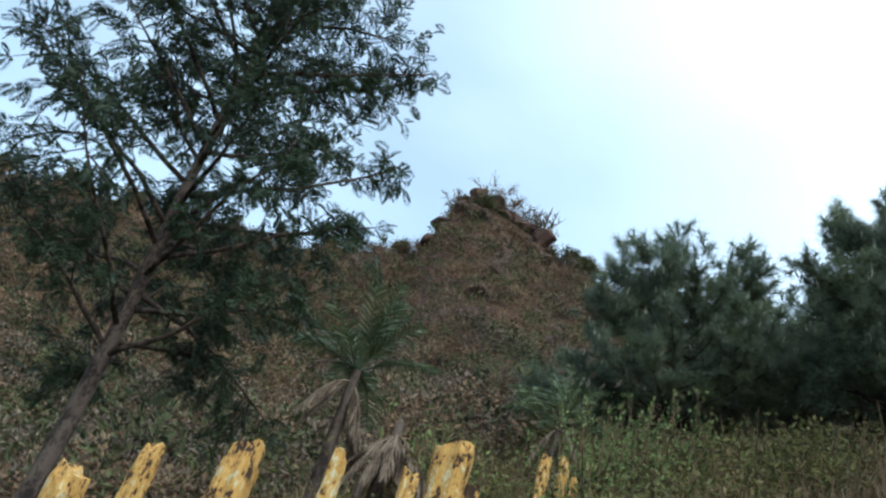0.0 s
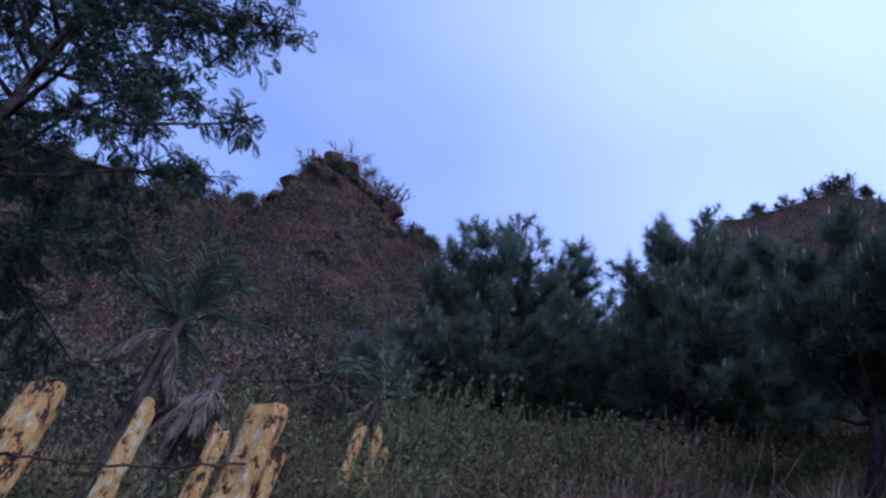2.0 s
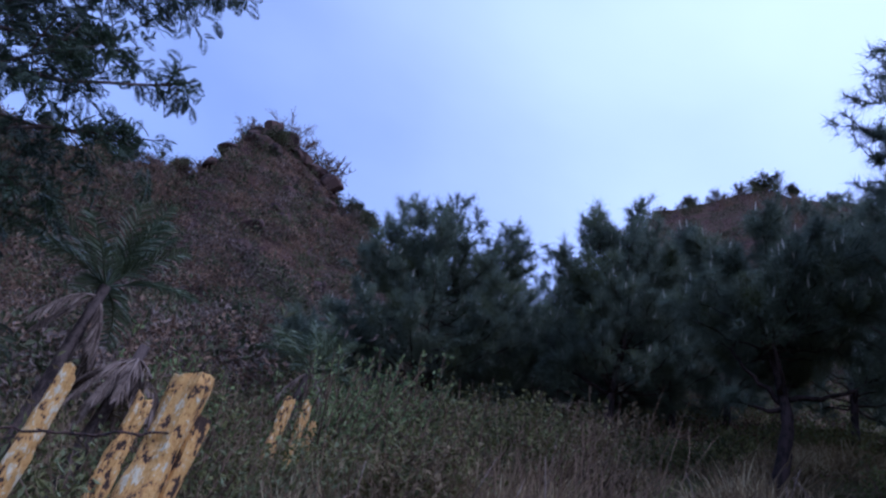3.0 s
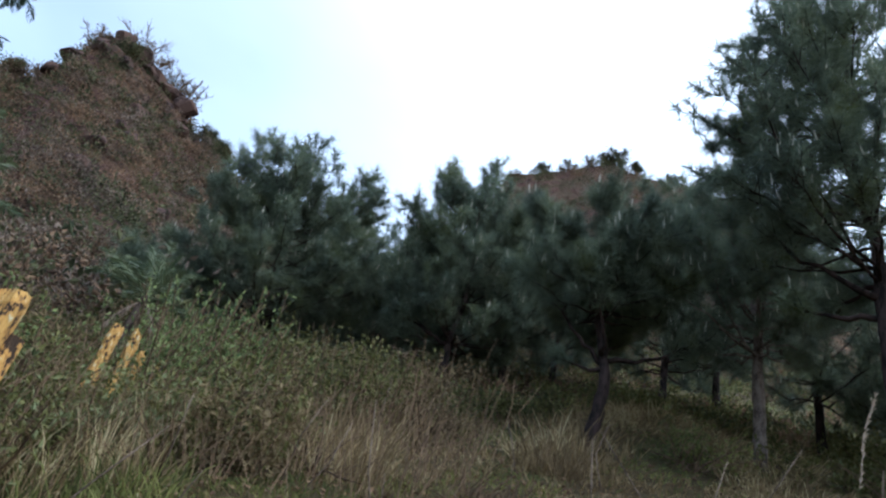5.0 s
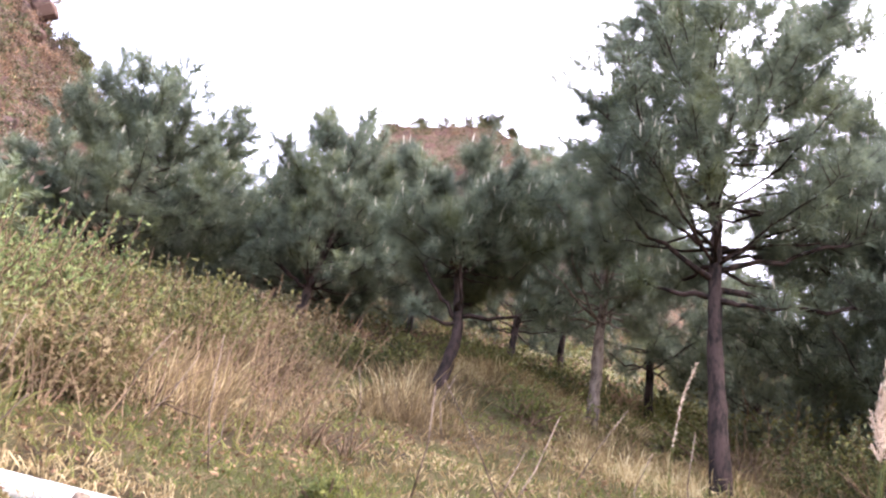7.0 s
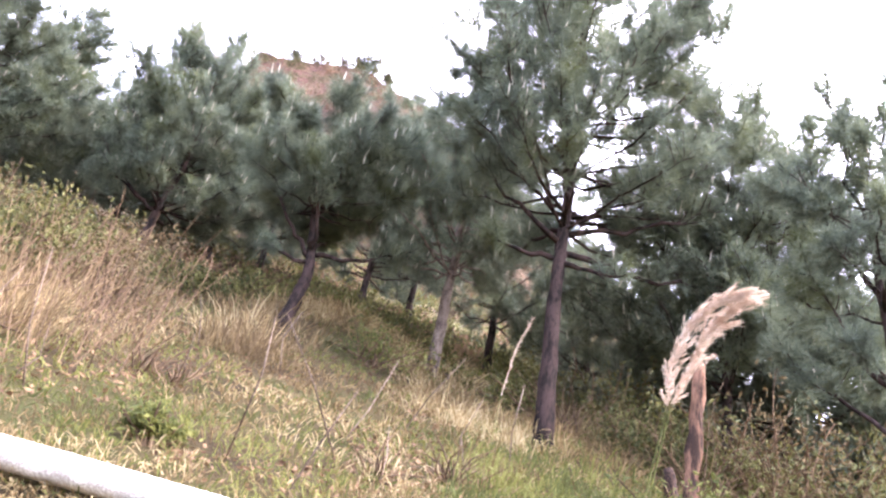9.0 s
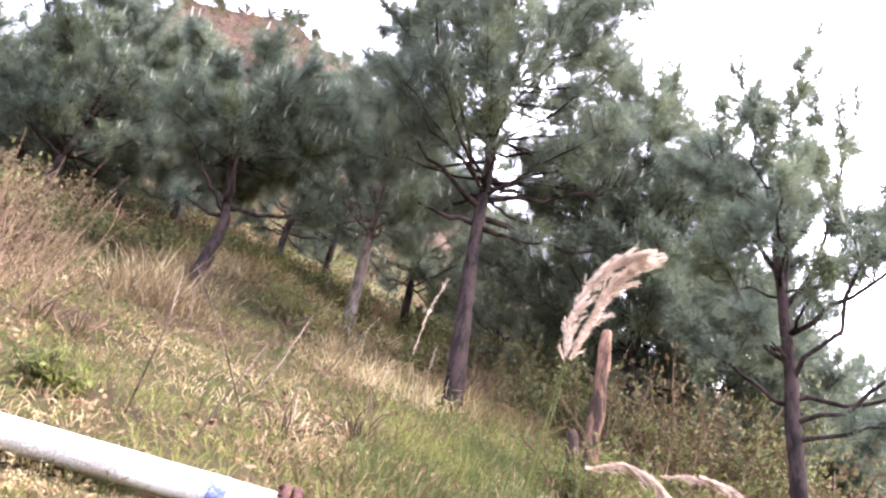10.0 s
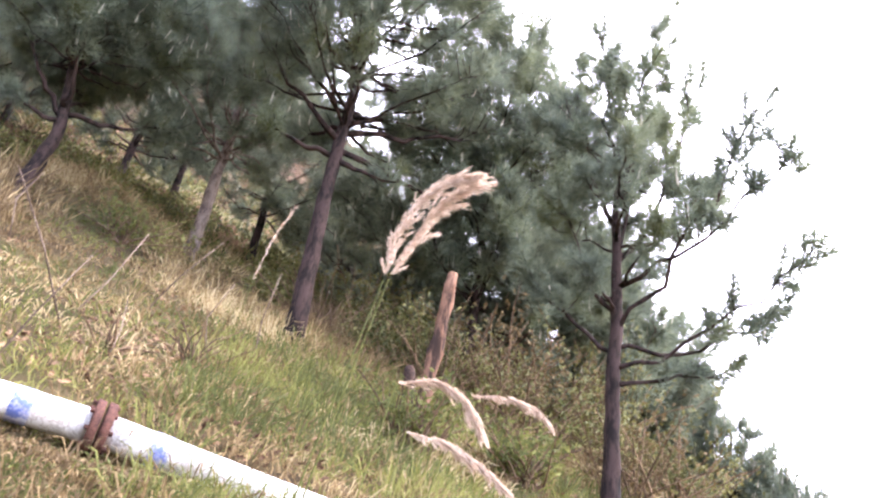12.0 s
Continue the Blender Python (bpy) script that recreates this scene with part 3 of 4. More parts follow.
def feathery_tree(place, tall, seed):
    rng = np.random.default_rng(seed)
    ob = thing("feathery_tree", place, "tall tree with feathery dark leaves and grayish bark", "tree")
    trunk, wood, crown = Heap(), Heap(), Heap()
    k = np.linspace(0, 1, 16)
    axis = np.stack([-0.045 * tall * k ** 1.5 + 0.05 * np.sin(k * 7), 0.01 * tall * k + 0.04 * np.sin(k * 5), k * tall - 0.3 * (k == 0)], 1)
    tube(trunk, axis, 0.075 * (1 - 0.82 * k) + 0.008, 12, 0.1, True, rng)
    for b in range(54):
        f = 0.32 + 0.66 * (b + rng.random()) / 54
        g = (f - 0.32) / 0.68
        at = np.array([np.interp(f, k, axis[:, c]) for c in range(3)])
        az = b * 2.4 + rng.normal() * 0.3
        elev = radians(rng.uniform(8, 35) + 25 * g)
        length = 2.3 * (math.sin(math.pi * (0.2 + 0.72 * g)) ** 0.6) * rng.uniform(0.65, 1.0)
        d = np.array([math.sin(az) * math.cos(elev), math.cos(az) * math.cos(elev), math.sin(elev)])
        pts = curve_points(at, d, length, (0, 0, 0.1), 8, rng, 0.09)
        tube(wood, pts, np.linspace(0.026, 0.006, 8), 6, 0.05, True, rng)
        for _ in range(int(7 * length) + 3):
            s = rng.uniform(0.25, 1.0)
            p = np.array([np.interp(s, np.linspace(0, 1, 8), pts[:, c]) for c in range(3)])
            tw = curve_points(p, d + rng.normal(size=3) * 0.8, rng.uniform(0.2, 0.6), (0, 0, -0.2), 5, rng, 0.1)
            tube(wood, tw, np.linspace(0.007, 0.003, 5), 4, 0, False)
            for q in range(9):
                i = rng.integers(1, 5)
                frond(crown, tw[i], (tw[i] - tw[i - 1]) * 6 + rng.normal(size=3) * 0.6, rng.uniform(0.14, 0.23), rng)
    part("trunk", trunk, M_gray_bark, ob)
    tagged(part("branch_work", wood, M_gray_bark, ob), kind="stuff")
    tagged(part("crown", crown, M_fern_leaf, ob, "fern-like dark green leaves"), kind="stuff")
    return ob


feathery_tree(spot(-20.6, 6.2), 7.6, 21)


# ---- fence ----
def fence_post(place, tall, radius, seed, lean=(0, 0)):
    """A rough split log with a broken top, cracks and lichen."""
    rng = np.random.default_rng(seed)
    ob = thing("fence_post", place, "rough wooden fence post covered in yellow lichen", "fence post", "fence posts")
    h = Heap()
    n, sides = 22, 16
    k = np.linspace(0, 1, n)
    ang = np.linspace(0, 2 * np.pi, sides, endpoint=False)
    lobes = 1 + 0.14 * np.cos(2 * ang + rng.uniform(0, 6)) + 0.08 * np.cos(3 * ang + rng.uniform(0, 6)) - 0.22 * np.exp(-((ang - 4.2) / 0.22) ** 2)
    v = np.zeros((n, sides, 3))
    for i in range(n):
        w = radius * lobes * (1 + rng.normal(size=sides) * 0.055) * (1 - 0.06 * k[i] + 0.08 * math.sin(k[i] * 13 + seed))
        if i == n - 1:
            w = w * 0.9
        v[i, :, 0] = w * np.cos(ang) + lean[0] * k[i] * tall
        v[i, :, 1] = w * np.sin(ang) + lean[1] * k[i] * tall
        v[i, :, 2] = (k[i] ** 0.9) * tall - 0.3 * (i == 0)
        if i >= n - 2:
            v[i, :, 2] += 0.032 * np.sin(ang + seed * 1.7) + 0.012 * np.sin(ang * 3 + seed) + rng.normal(size=sides) * 0.008
    i = np.arange(n - 1)[:, None] * sides
    j = np.arange(sides)[None, :]
    q = np.stack([i + j, i + (j + 1) % sides, i + sides + (j + 1) % sides, i + sides + j], -1).reshape(-1, 4)
    top = v[-1].mean(0) + np.array([0, 0, -0.012])
    vv = np.concatenate([v.reshape(-1, 3), top[None]])
    jj = np.arange(sides)
    t = np.stack([(n - 1) * sides + jj, (n - 1) * sides + (jj + 1) % sides, np.full(sides, n * sides)], -1)
    h.add(vv, q, t)
    part("post_wood", h.mesh("post_wood", False), M_post, ob)
    if radius > 0.09:
        slab = Heap()
        z = np.linspace(-0.2, tall - 0.16, 14)
        tube(slab, np.stack([np.full(14, radius * 0.95), np.full(14, -0.02), z], 1), radius * 0.42 * (1 + 0.12 * rng.normal(size=14)), 9, 0.1, True, rng)
        part("split_slab", slab.mesh("split_slab", False), M_post, ob, "slab of wood split off the side")
    return ob


# direction, rise of the top, distance, radius
POSTS = [(-18.5, 11.9, 3.6, 0.072), (-14.6, 15.2, 4.4, 0.056), (-8.6, 17.4, 3.2, 0.080), (-2.2, 19.1, 4.4, 0.058), (3.2, 19.5, 4.6, 0.052), (6.0, 22.1, 3.25, 0.098),
         (12.7, 22.9, 7.6, 0.060), (14.2, 23.1, 7.9, 0.060), (15.1, 22.0, 8.4, 0.052), (16.6, 22.1, 9.2, 0.050), (17.5, 22.3, 9.8, 0.050)]
post_tops = []
for n, (az, el, r, rad) in enumerate(POSTS):
    base = spot(az, r)
    tall = 1.6 + r * math.tan(radians(el)) - base[2]
    fence_post(base, tall, rad, 40 + n)
    post_tops.append(base + np.array([0, 0, tall]))


# ---- pipe along the bank ----
PIPE_D, PIPE_Z, PIPE_R = 4.25, 2.385, 0.084
PIPE_AZ = radians(55.5)
ACROSS = np.array([math.sin(PIPE_AZ), math.cos(PIPE_AZ), 0.0])
ALONG = np.array([math.cos(PIPE_AZ), -math.sin(PIPE_AZ), -0.05])


def disc(heap, centre, axis, radius, thick, sides=24):
    c, a = np.asarray(centre), unit(axis)
    pts = [c - a * thick / 2, c - a * thick / 2 * 0.999, c - a * thick * 0.4, c + a * thick * 0.4, c + a * thick / 2 * 0.999, c + a * thick / 2]
    tube(heap, pts, [radius * 0.5, radius * 0.95, radius, radius, radius * 0.95, radius * 0.5], sides, 0, True)


def pipe_at(s, joint):
    """The pipe's axis; past the joint it falls more steeply."""
    return ALONG * s - np.array([0, 0, 0.072]) * max(0.0, s - joint)


def pipeline():
    ob = thing("water_pipe", ACROSS * PIPE_D + np.array([0, 0, PIPE_Z]), "white painted steel pipe with rusty flanges lying on the bank", "pipe")
    joint = 0.575   # where the flanges meet, along the pipe
    for a0, a1 in ((-7.5, joint - 0.03), (joint + 0.03, 6.0)):
        h = Heap()
        n = 24
        tube(h, [pipe_at(s, joint) for s in np.linspace(a0, a1, n)], np.full(n, PIPE_R), 28, 0, True)
        part("pipe_length", h, M_pipe, ob)
    for side in (-1, 1):
        h = Heap()
        disc(h, ALONG * (joint + side * 0.028), ALONG, PIPE_R * 1.62, 0.044)
        fl = part("flange", h, M_rust, ob, "rusted iron flange")
        for b in range(8):
            ang = b * math.pi / 4 + 0.3
            at = ALONG * (joint + side * 0.056) + (ACROSS * math.cos(ang) + np.array([0, 0, 1.0]) * math.sin(ang)) * PIPE_R * 1.34
            hb = Heap()
            disc(hb, at, ALONG, 0.013, 0.022, 6)
            part("bolt", hb, M_rust, fl)
    for s in (joint - 0.36, joint + 0.31):
        h = Heap()
        tube(h, [pipe_at(s + d, joint) for d in (-0.05, -0.045, 0.045, 0.05)], [PIPE_R, PIPE_R + 0.003, PIPE_R + 0.003, PIPE_R], 28, 0, False)
        part("tape_band", h, M_band, ob, "faded blue tape band")
    return ob


pipeline()


# ---- scrub, rocks and bare bushes on the hill ----
def hill_point(az, u):
    """A point between the foot (u = 0) and the crest (u = 1) of the hill."""
    return spot(az, R0 + u * (float(np.interp(az, C_AZ, C_R)) - R0))


def scrub(name, material_, count, seed, span, label, size=(0.5, 1.2), per=46, low=0.0, high=1.0):
    """Low bushes scattered over the hillside: open domes of small leaves and twigs."""
    rng = np.random.default_rng(seed)
    cs, sz = [], []
    while len(cs) < count:
        az, u = rng.uniform(*span), low + (high - low) * rng.random() ** 0.9
        p = hill_point(az, u)
        bare = noise.noise((p[0] * 0.09, p[1] * 0.09, p[2] * 0.09 + seed))
        if bare < -0.25 or (abs(az - 8.2) < 2.2 and 0.22 < u < 0.5 and rng.random() < 0.5):
            continue
        cs.append(p)
        sz.append(rng.uniform(*size) * (0.6 + 0.8 * max(0.0, u)))
    cs, sz = np.repeat(np.array(cs), per, 0), np.repeat(np.array(sz), per)
    n = len(cs)
    d = unit(rng.normal(size=(n, 3)) + np.array([0, 0, 0.5]))
    d[:, 2] = np.abs(d[:, 2])
    roots = cs + d * sz[:, None] * np.array([0.7, 0.7, 0.6]) * rng.uniform(0.3, 1.0, (n, 1))
    h = Heap()
    leaves(h, roots, d + rng.normal(size=(n, 3)) * 0.5, sz * rng.uniform(0.12, 0.27, n), sz * rng.uniform(0.06, 0.13, n), rng)
    ob = part(name, h.mesh(name, False), material_)
    return tagged(ob, label, "scrub", kind="stuff")


scrub("dry_scrub", M_scrub, 5600, 1, (-50, 98), "dry brown scrub covering the hillside")
scrub("pale_scrub", M_palm_dead, 420, 2, (-50, 98), "pale dry bushes scattered over the hillside", (0.4, 0.9), 30)
scrub("green_scrub", M_scrub_green, 2600, 3, (-50, 98), "gray-green bushes on the hillside", (0.6, 1.4))


scrub("dry_scrub", M_scrub, 1100, 4, (-50, 4), "dry brown scrub on the slope behind the fence", (0.45, 0.95), 44, -0.17)
scrub("green_scrub", M_scrub_green, 420, 5, (-50, 6), "gray-green bushes on the slope behind the fence", (0.5, 1.0), 44, -0.17)
scrub("green_scrub", M_scrub_green, 700, 6, (20, 98), "gray-green bushes under the pines", (0.5, 1.0), 44, 0.0)
scrub("green_scrub", M_weed, 1100, 7, (34, 98), "yellow-green bushes behind the pines", (0.5, 1.1), 44, -0.04, 0.4)


M_gray_scrub = material("gray_leafless_scrub", (0.225, 0.17, 0.132), (0.085, 0.062, 0.05), scale=0.4, fine=3.0, rough=0.9, bump=0, island=0.35, translucent=0.1)


def hill_bushes(name, material_, count, seed, span, label, size=(0.9, 2.0), per=150, low=0.0, high=1.0):
    """Rounded bushes with dense small leaves, uneven in outline."""
    rng = np.random.default_rng(seed)
    h = Heap()
    for _ in range(count):
        p = hill_point(rng.uniform(*span), low + (high - low) * rng.random())
        sz = rng.uniform(*size) * rng.uniform(0.7, 1.0)
        lobes = rng.normal(size=(5, 3)) * np.array([0.5, 0.5, 0.2]) * sz * 0.6 + np.array([0, 0, 0.35 * sz])
        d = unit(rng.normal(size=(per, 3)) + np.array([0, 0, 0.35]))
        roots = p + lobes[rng.integers(0, 5, per)] + d * sz * 0.42 * rng.uniform(0.55, 1.05, (per, 1))
        leaves(h, roots, d + rng.normal(size=(per, 3)) * 0.7, sz * rng.uniform(0.08, 0.17, per), sz * rng.uniform(0.04, 0.08, per), rng)
    return tagged(part(name, h.mesh(name, False), material_), label, "scrub", kind="stuff")


hill_bushes("gray_scrub", M_gray_scrub, 620, 71, (-46, 17), "gray leafless bushes on the hillside")
hill_bushes("brown_scrub", M_scrub, 520, 72, (-46, 17), "brown withered bushes on the hillside")
hill_bushes("dark_scrub", M_scrub_green, 420, 73, (-46, 17), "dark green bushes on the hillside", (1.0, 2.4))
hill_bushes("dark_scrub", M_scrub_green, 110, 74, (37, 60), "dark green bushes on the flat-topped hill", (1.0, 2.2), 150, 0.5)
hill_bushes("gray_scrub", M_gray_scrub, 130, 75, (37, 60), "gray bushes on the flat-topped hill", (1.0, 2.0), 150, 0.5)


def rock_mesh(seed):
    """A broken block: a lump cut by random planes."""
    rng = np.random.default_rng(seed)
    bm = bmesh.new()
    bmesh.ops.create_icosphere(bm, subdivisions=3, radius=1.0)
    planes = [(unit(rng.normal(size=3)), rng.uniform(0.4, 0.75)) for _ in range(11)]
    for v in bm.verts:
        co = np.array(v.co)
        for n, d in planes:
            over = co @ n - d
            if over > 0:
                co = co - n * over
        co = co * (1 + 0.05 * noise.noise(tuple(co * 2.3 + seed)) + 0.03 * noise.noise(tuple(co * 6.0)))
        v.co = co
    me = bpy.data.meshes.new("rock")
    bm.to_mesh(me)
    bm.free()
    me.materials.append(M_rock)
    return me


ROCKS = [rock_mesh(s) for s in range(7)]
rng_r = np.random.default_rng(77)


def rock(az, u, size, sink=0.25, label="broken reddish-brown rock on the hillside"):
    ob = new("rock", ROCKS[int(rng_r.integers(0, 7))])
    p = hill_point(az, u)
    s = size * rng_r.uniform(0.8, 1.25, 3) * np.array([1, 1, 0.85])
    ob.matrix_world = Matrix.LocRotScale(Vector((p[0], p[1], p[2] + s[2] * (0.5 - sink))), Euler(rng_r.uniform(-0.5, 0.5, 3) + np.array([0, 0, rng_r.uniform(0, 6)])), Vector(s))
    return tagged(ob, label, "rock", "rocks on the hill")


# the knob on top, its shoulders, and the crags below
for az, u, size in ((0.9, 0.985, 1.5), (1.9, 0.99, 1.5), (3.0, 0.985, 1.4), (4.4, 0.985, 1.3), (0.3, 0.96, 1.5), (-0.7, 0.96, 1.6), (-1.3, 0.94, 1.3), (1.5, 0.94, 1.3), (5.6, 0.98, 1.2),
                    (6.7, 0.975, 1.2), (7.8, 0.97, 1.4), (8.4, 0.95, 1.5), (8.8, 0.91, 1.3), (10.4, 0.97, 0.9), (7.0, 0.93, 1.2), (2.9, 0.93, 1.0), (-2.6, 0.96, 0.9), (-5, 0.98, 0.8)):
    rock(az, u, size * 1.0, 0.35, label="dark red crag at the top of the hill")
for _ in range(46):
    az = rng_r.choice([rng_r.uniform(2, 15), rng_r.uniform(-30, 18), rng_r.uniform(40, 56)], p=[0.5, 0.3, 0.2])
    rock(az, rng_r.uniform(0.45, 0.97), rng_r.uniform(0.5, 1.1), 0.45)


def bare_bush(place, size, seed, leafy=0.0):
    rng = np.random.default_rng(seed)
    ob = thing("bare_bush", place, "leafless gray bush on the rocky crest", "bush", "bushes on the crest")
    h, lf = Heap(), Heap()
    for _ in range(9):
        d = unit(rng.normal(size=3) * np.array([0.8, 0.8, 0.3]) + np.array([0, 0, 0.9]))
        pts = curve_points((0, 0, -0.1), d, size * rng.uniform(0.7, 1.1), (0, 0, 0.2), 6, rng, 0.15)
        tube(h, pts, np.linspace(0.05, 0.03, 6), 4, 0, False)
        for _ in range(20):
            p = pts[rng.integers(2, 6)]
            tw = curve_points(p, d + rng.normal(size=3) * 0.7, size * rng.uniform(0.15, 0.4), (0, 0, 0.3), 4, rng, 0.2)
            tube(h, tw, np.linspace(0.032, 0.018, 4), 3, 0, False)
            if leafy:
                n = int(5 * leafy) + 1
                leaves(lf, np.repeat(tw[1:], n, 0) + rng.normal(size=(3 * n, 3)) * 0.12 * size, rng.normal(size=(3 * n, 3)), np.full(3 * n, 0.11 * size), np.full(3 * n, 0.055 * size), rng)
    tagged(part("stem_work", h, M_twig, ob), kind="stuff")
    if leafy:
        tagged(part("foliage", lf, M_scrub_green, ob), kind="stuff")
    return ob


for n, (az, u, size, leafy) in enumerate(((3.4, 1.0, 3.2, 0), (4.8, 1.0, 2.6, 0), (-0.2, 0.99, 1.8, 0), (7.0, 1.0, 2.0, 0), (8.4, 0.99, 2.2, 0), (-4.6, 1.0, 1.8, 0.4), (-7.4, 1.0, 1.4, 0.3),
                                          (11.8, 0.99, 1.7, 1.5), (12.8, 0.98, 1.5, 1.2), (-2.0, 0.99, 1.1, 0), (-3.4, 0.99, 1.3, 0.5), (-9.5, 1.0, 1.4, 1), (-13, 1.0, 1.5, 1), (-17, 1.0, 1.3, 1),
                                          (-21, 1.0, 1.5, 1), (-25, 1.0, 1.4, 1), (-29, 1.0, 1.4, 1), (-33, 1.0, 1.4, 1), (42, 1.0, 1.3, 1), (44.5, 0.995, 1.6, 0.3), (46.5, 1.0, 1.6, 0.3), (48.8, 1.0, 2.2, 1.2), (51, 1.0, 1.5, 1),
                                          (54.5, 1.0, 1.3, 0.5), (57, 1.0, 1.3, 0.5), (2.4, 0.955, 1.6, 1.5), (9.8, 0.98, 1.2, 0.4))):
    bare_bush(hill_point(az, u), size, 300 + n, leafy)


# ---- grass and weeds of the bank ----
def before_pipe(az, r):
    """The worn strip under and just below the pipe, where only short grass grows."""
    p = np.array((r * math.sin(radians(az)), r * math.cos(radians(az)), 0.0))
    d, s = float(p @ ACROSS), float(p @ ALONG)
    return PIPE_D - 0.5 < d < PIPE_D + 0.07 and s < 1.0


def clumps(name, material_, count, seed, az_span, r_span, length, label, per=8, keep=None, droop=0.35, wide=0.0055, upright=1.4):
    rng = np.random.default_rng(seed)
    roots, dirs, lens, wid = [], [], [], []
    while len(roots) < count:
        az = rng.uniform(*az_span)
        r = r_span[0] * (r_span[1] / r_span[0]) ** rng.random()
        if (keep and not keep(az, r, rng)) or (length[1] > 0.13 and before_pipe(az, r)):
            continue
        p = spot(az, r, -0.02)
        c = rng.normal(size=(per, 3)) * np.array([0.55, 0.55, 0.0])
        roots.append(p + c * 0.10)
        dirs.append(c * 0.9 + np.array([0, 0, upright]) + rng.normal(size=(per, 3)) * 0.18)
        lens.append(rng.uniform(*length, per) * rng.uniform(0.6, 1.1))
        wid.append(np.full(per, wide + 0.0008 * r))
    h = Heap()
    blades(h, np.concatenate(roots), np.concatenate(dirs), np.concatenate(lens), np.concatenate(wid), droop, 2, rng)
    return tagged(part(name, h.mesh(name, False), material_), label, "grass", kind="stuff")


def patch(az, r, seed, scale=0.55):
    x, y = r * math.sin(radians(az)), r * math.cos(radians(az))
    return noise.noise((x * scale, y * scale, seed))


clumps("dry_grass", M_straw, 9000, 5, (8, 116), (2.6, 21), (0.10, 0.26), "dry straw-coloured grass on the bank", droop=0.6, upright=1.0, keep=lambda a, r, g: patch(a, r, 2.0) > -0.04 + 0.16 * g.normal())
clumps("green_grass", M_green, 8000, 6, (8, 116), (2.6, 21), (0.09, 0.24), "short green grass on the bank", droop=0.5, upright=1.1, keep=lambda a, r, g: patch(a, r, 2.0) < 0.16 + 0.16 * g.normal())
clumps("short_grass", M_straw, 3600, 10, (10, 80), (2.8, 5.5), (0.07, 0.129), "worn short grass below the pipe", droop=0.6, upright=0.8, keep=lambda a, r, g: before_pipe(a, r))
clumps("tall_dry_grass", M_straw, 3600, 7, (-30, 50), (5.2, 15), (0.4, 1.1), "tall dry grass among the weeds", per=6, droop=0.3, upright=1.9, keep=lambda a, r, g: (a < 35 and r > 5.8 and patch(a, r, 5.0) > -0.2) or (r > 6.5 and patch(a, r, 8.0) > 0.15))
clumps("tall_dry_grass", M_straw, 1500, 17, (38, 100), (8.0, 20), (0.3, 0.7), "tall dry grass in tufts under the pines", per=9, droop=0.5, upright=1.3, keep=lambda a, r, g: patch(a, r, 8.0) > 0.0)
clumps("tall_green_grass", M_green, 1500, 8, (66, 108), (3.6, 9.5), (0.2, 0.55), "tall green grass round the plume grass", per=8, droop=0.5, upright=1.5, keep=lambda a, r, g: patch(a, r, 4.0, 0.8) > -0.1)
clumps("tall_dry_grass", M_straw, 900, 19, (60, 106), (3.4, 9.5), (0.2, 0.55), "dry stalks standing in the green grass", per=6, droop=0.55, upright=1.2)
clumps("short_grass", M_green, 2600, 12, (10, 85), (2.6, 5.5), (0.06, 0.129), "short green grass below the pipe", droop=0.5, upright=0.9, keep=lambda a, r, g: before_pipe(a, r) or r < 4.0)
clumps("tall_dry_grass", M_straw, 420, 18, (50, 60), (10.2, 13.5), (0.3, 0.6), "golden dry grass on a hummock by the small pine", per=10, droop=0.6, upright=1.0)
clumps("fence_grass", M_green, 1900, 9, (-34, 22), (2.7, 9), (0.25, 0.65), "dark green grass along the fence", per=8, droop=0.35)


def litter(count, seed, az_span, r_span):
    """Fallen brown leaves and bits of straw on the grass."""
    rng = np.random.default_rng(seed)
    pts = []
    while len(pts) < count:
        az, r = rng.uniform(*az_span), r_span[0] * (r_span[1] / r_span[0]) ** rng.random()
        if patch(az, r, 31.0, 0.7) > -0.05:
            pts.append(spot(az, r, 0.02 + 0.07 * rng.random()))
    h = Heap()
    n = len(pts)
    leaves(h, np.array(pts), rng.normal(size=(n, 3)) * np.array([1, 1, 0.45]), rng.uniform(0.03, 0.08, n), rng.uniform(0.015, 0.035, n), rng)
    return tagged(part("leaf_litter", h.mesh("leaf_litter", False), M_litter), "fallen brown leaves lying in the grass", "leaf litter", kind="stuff")


M_litter = material("fallen_leaf", (0.30, 0.19, 0.11), (0.10, 0.055, 0.035), scale=1.0, rough=0.85, bump=0, island=0.8)
litter(5000, 41, (18, 95), (4.6, 14))


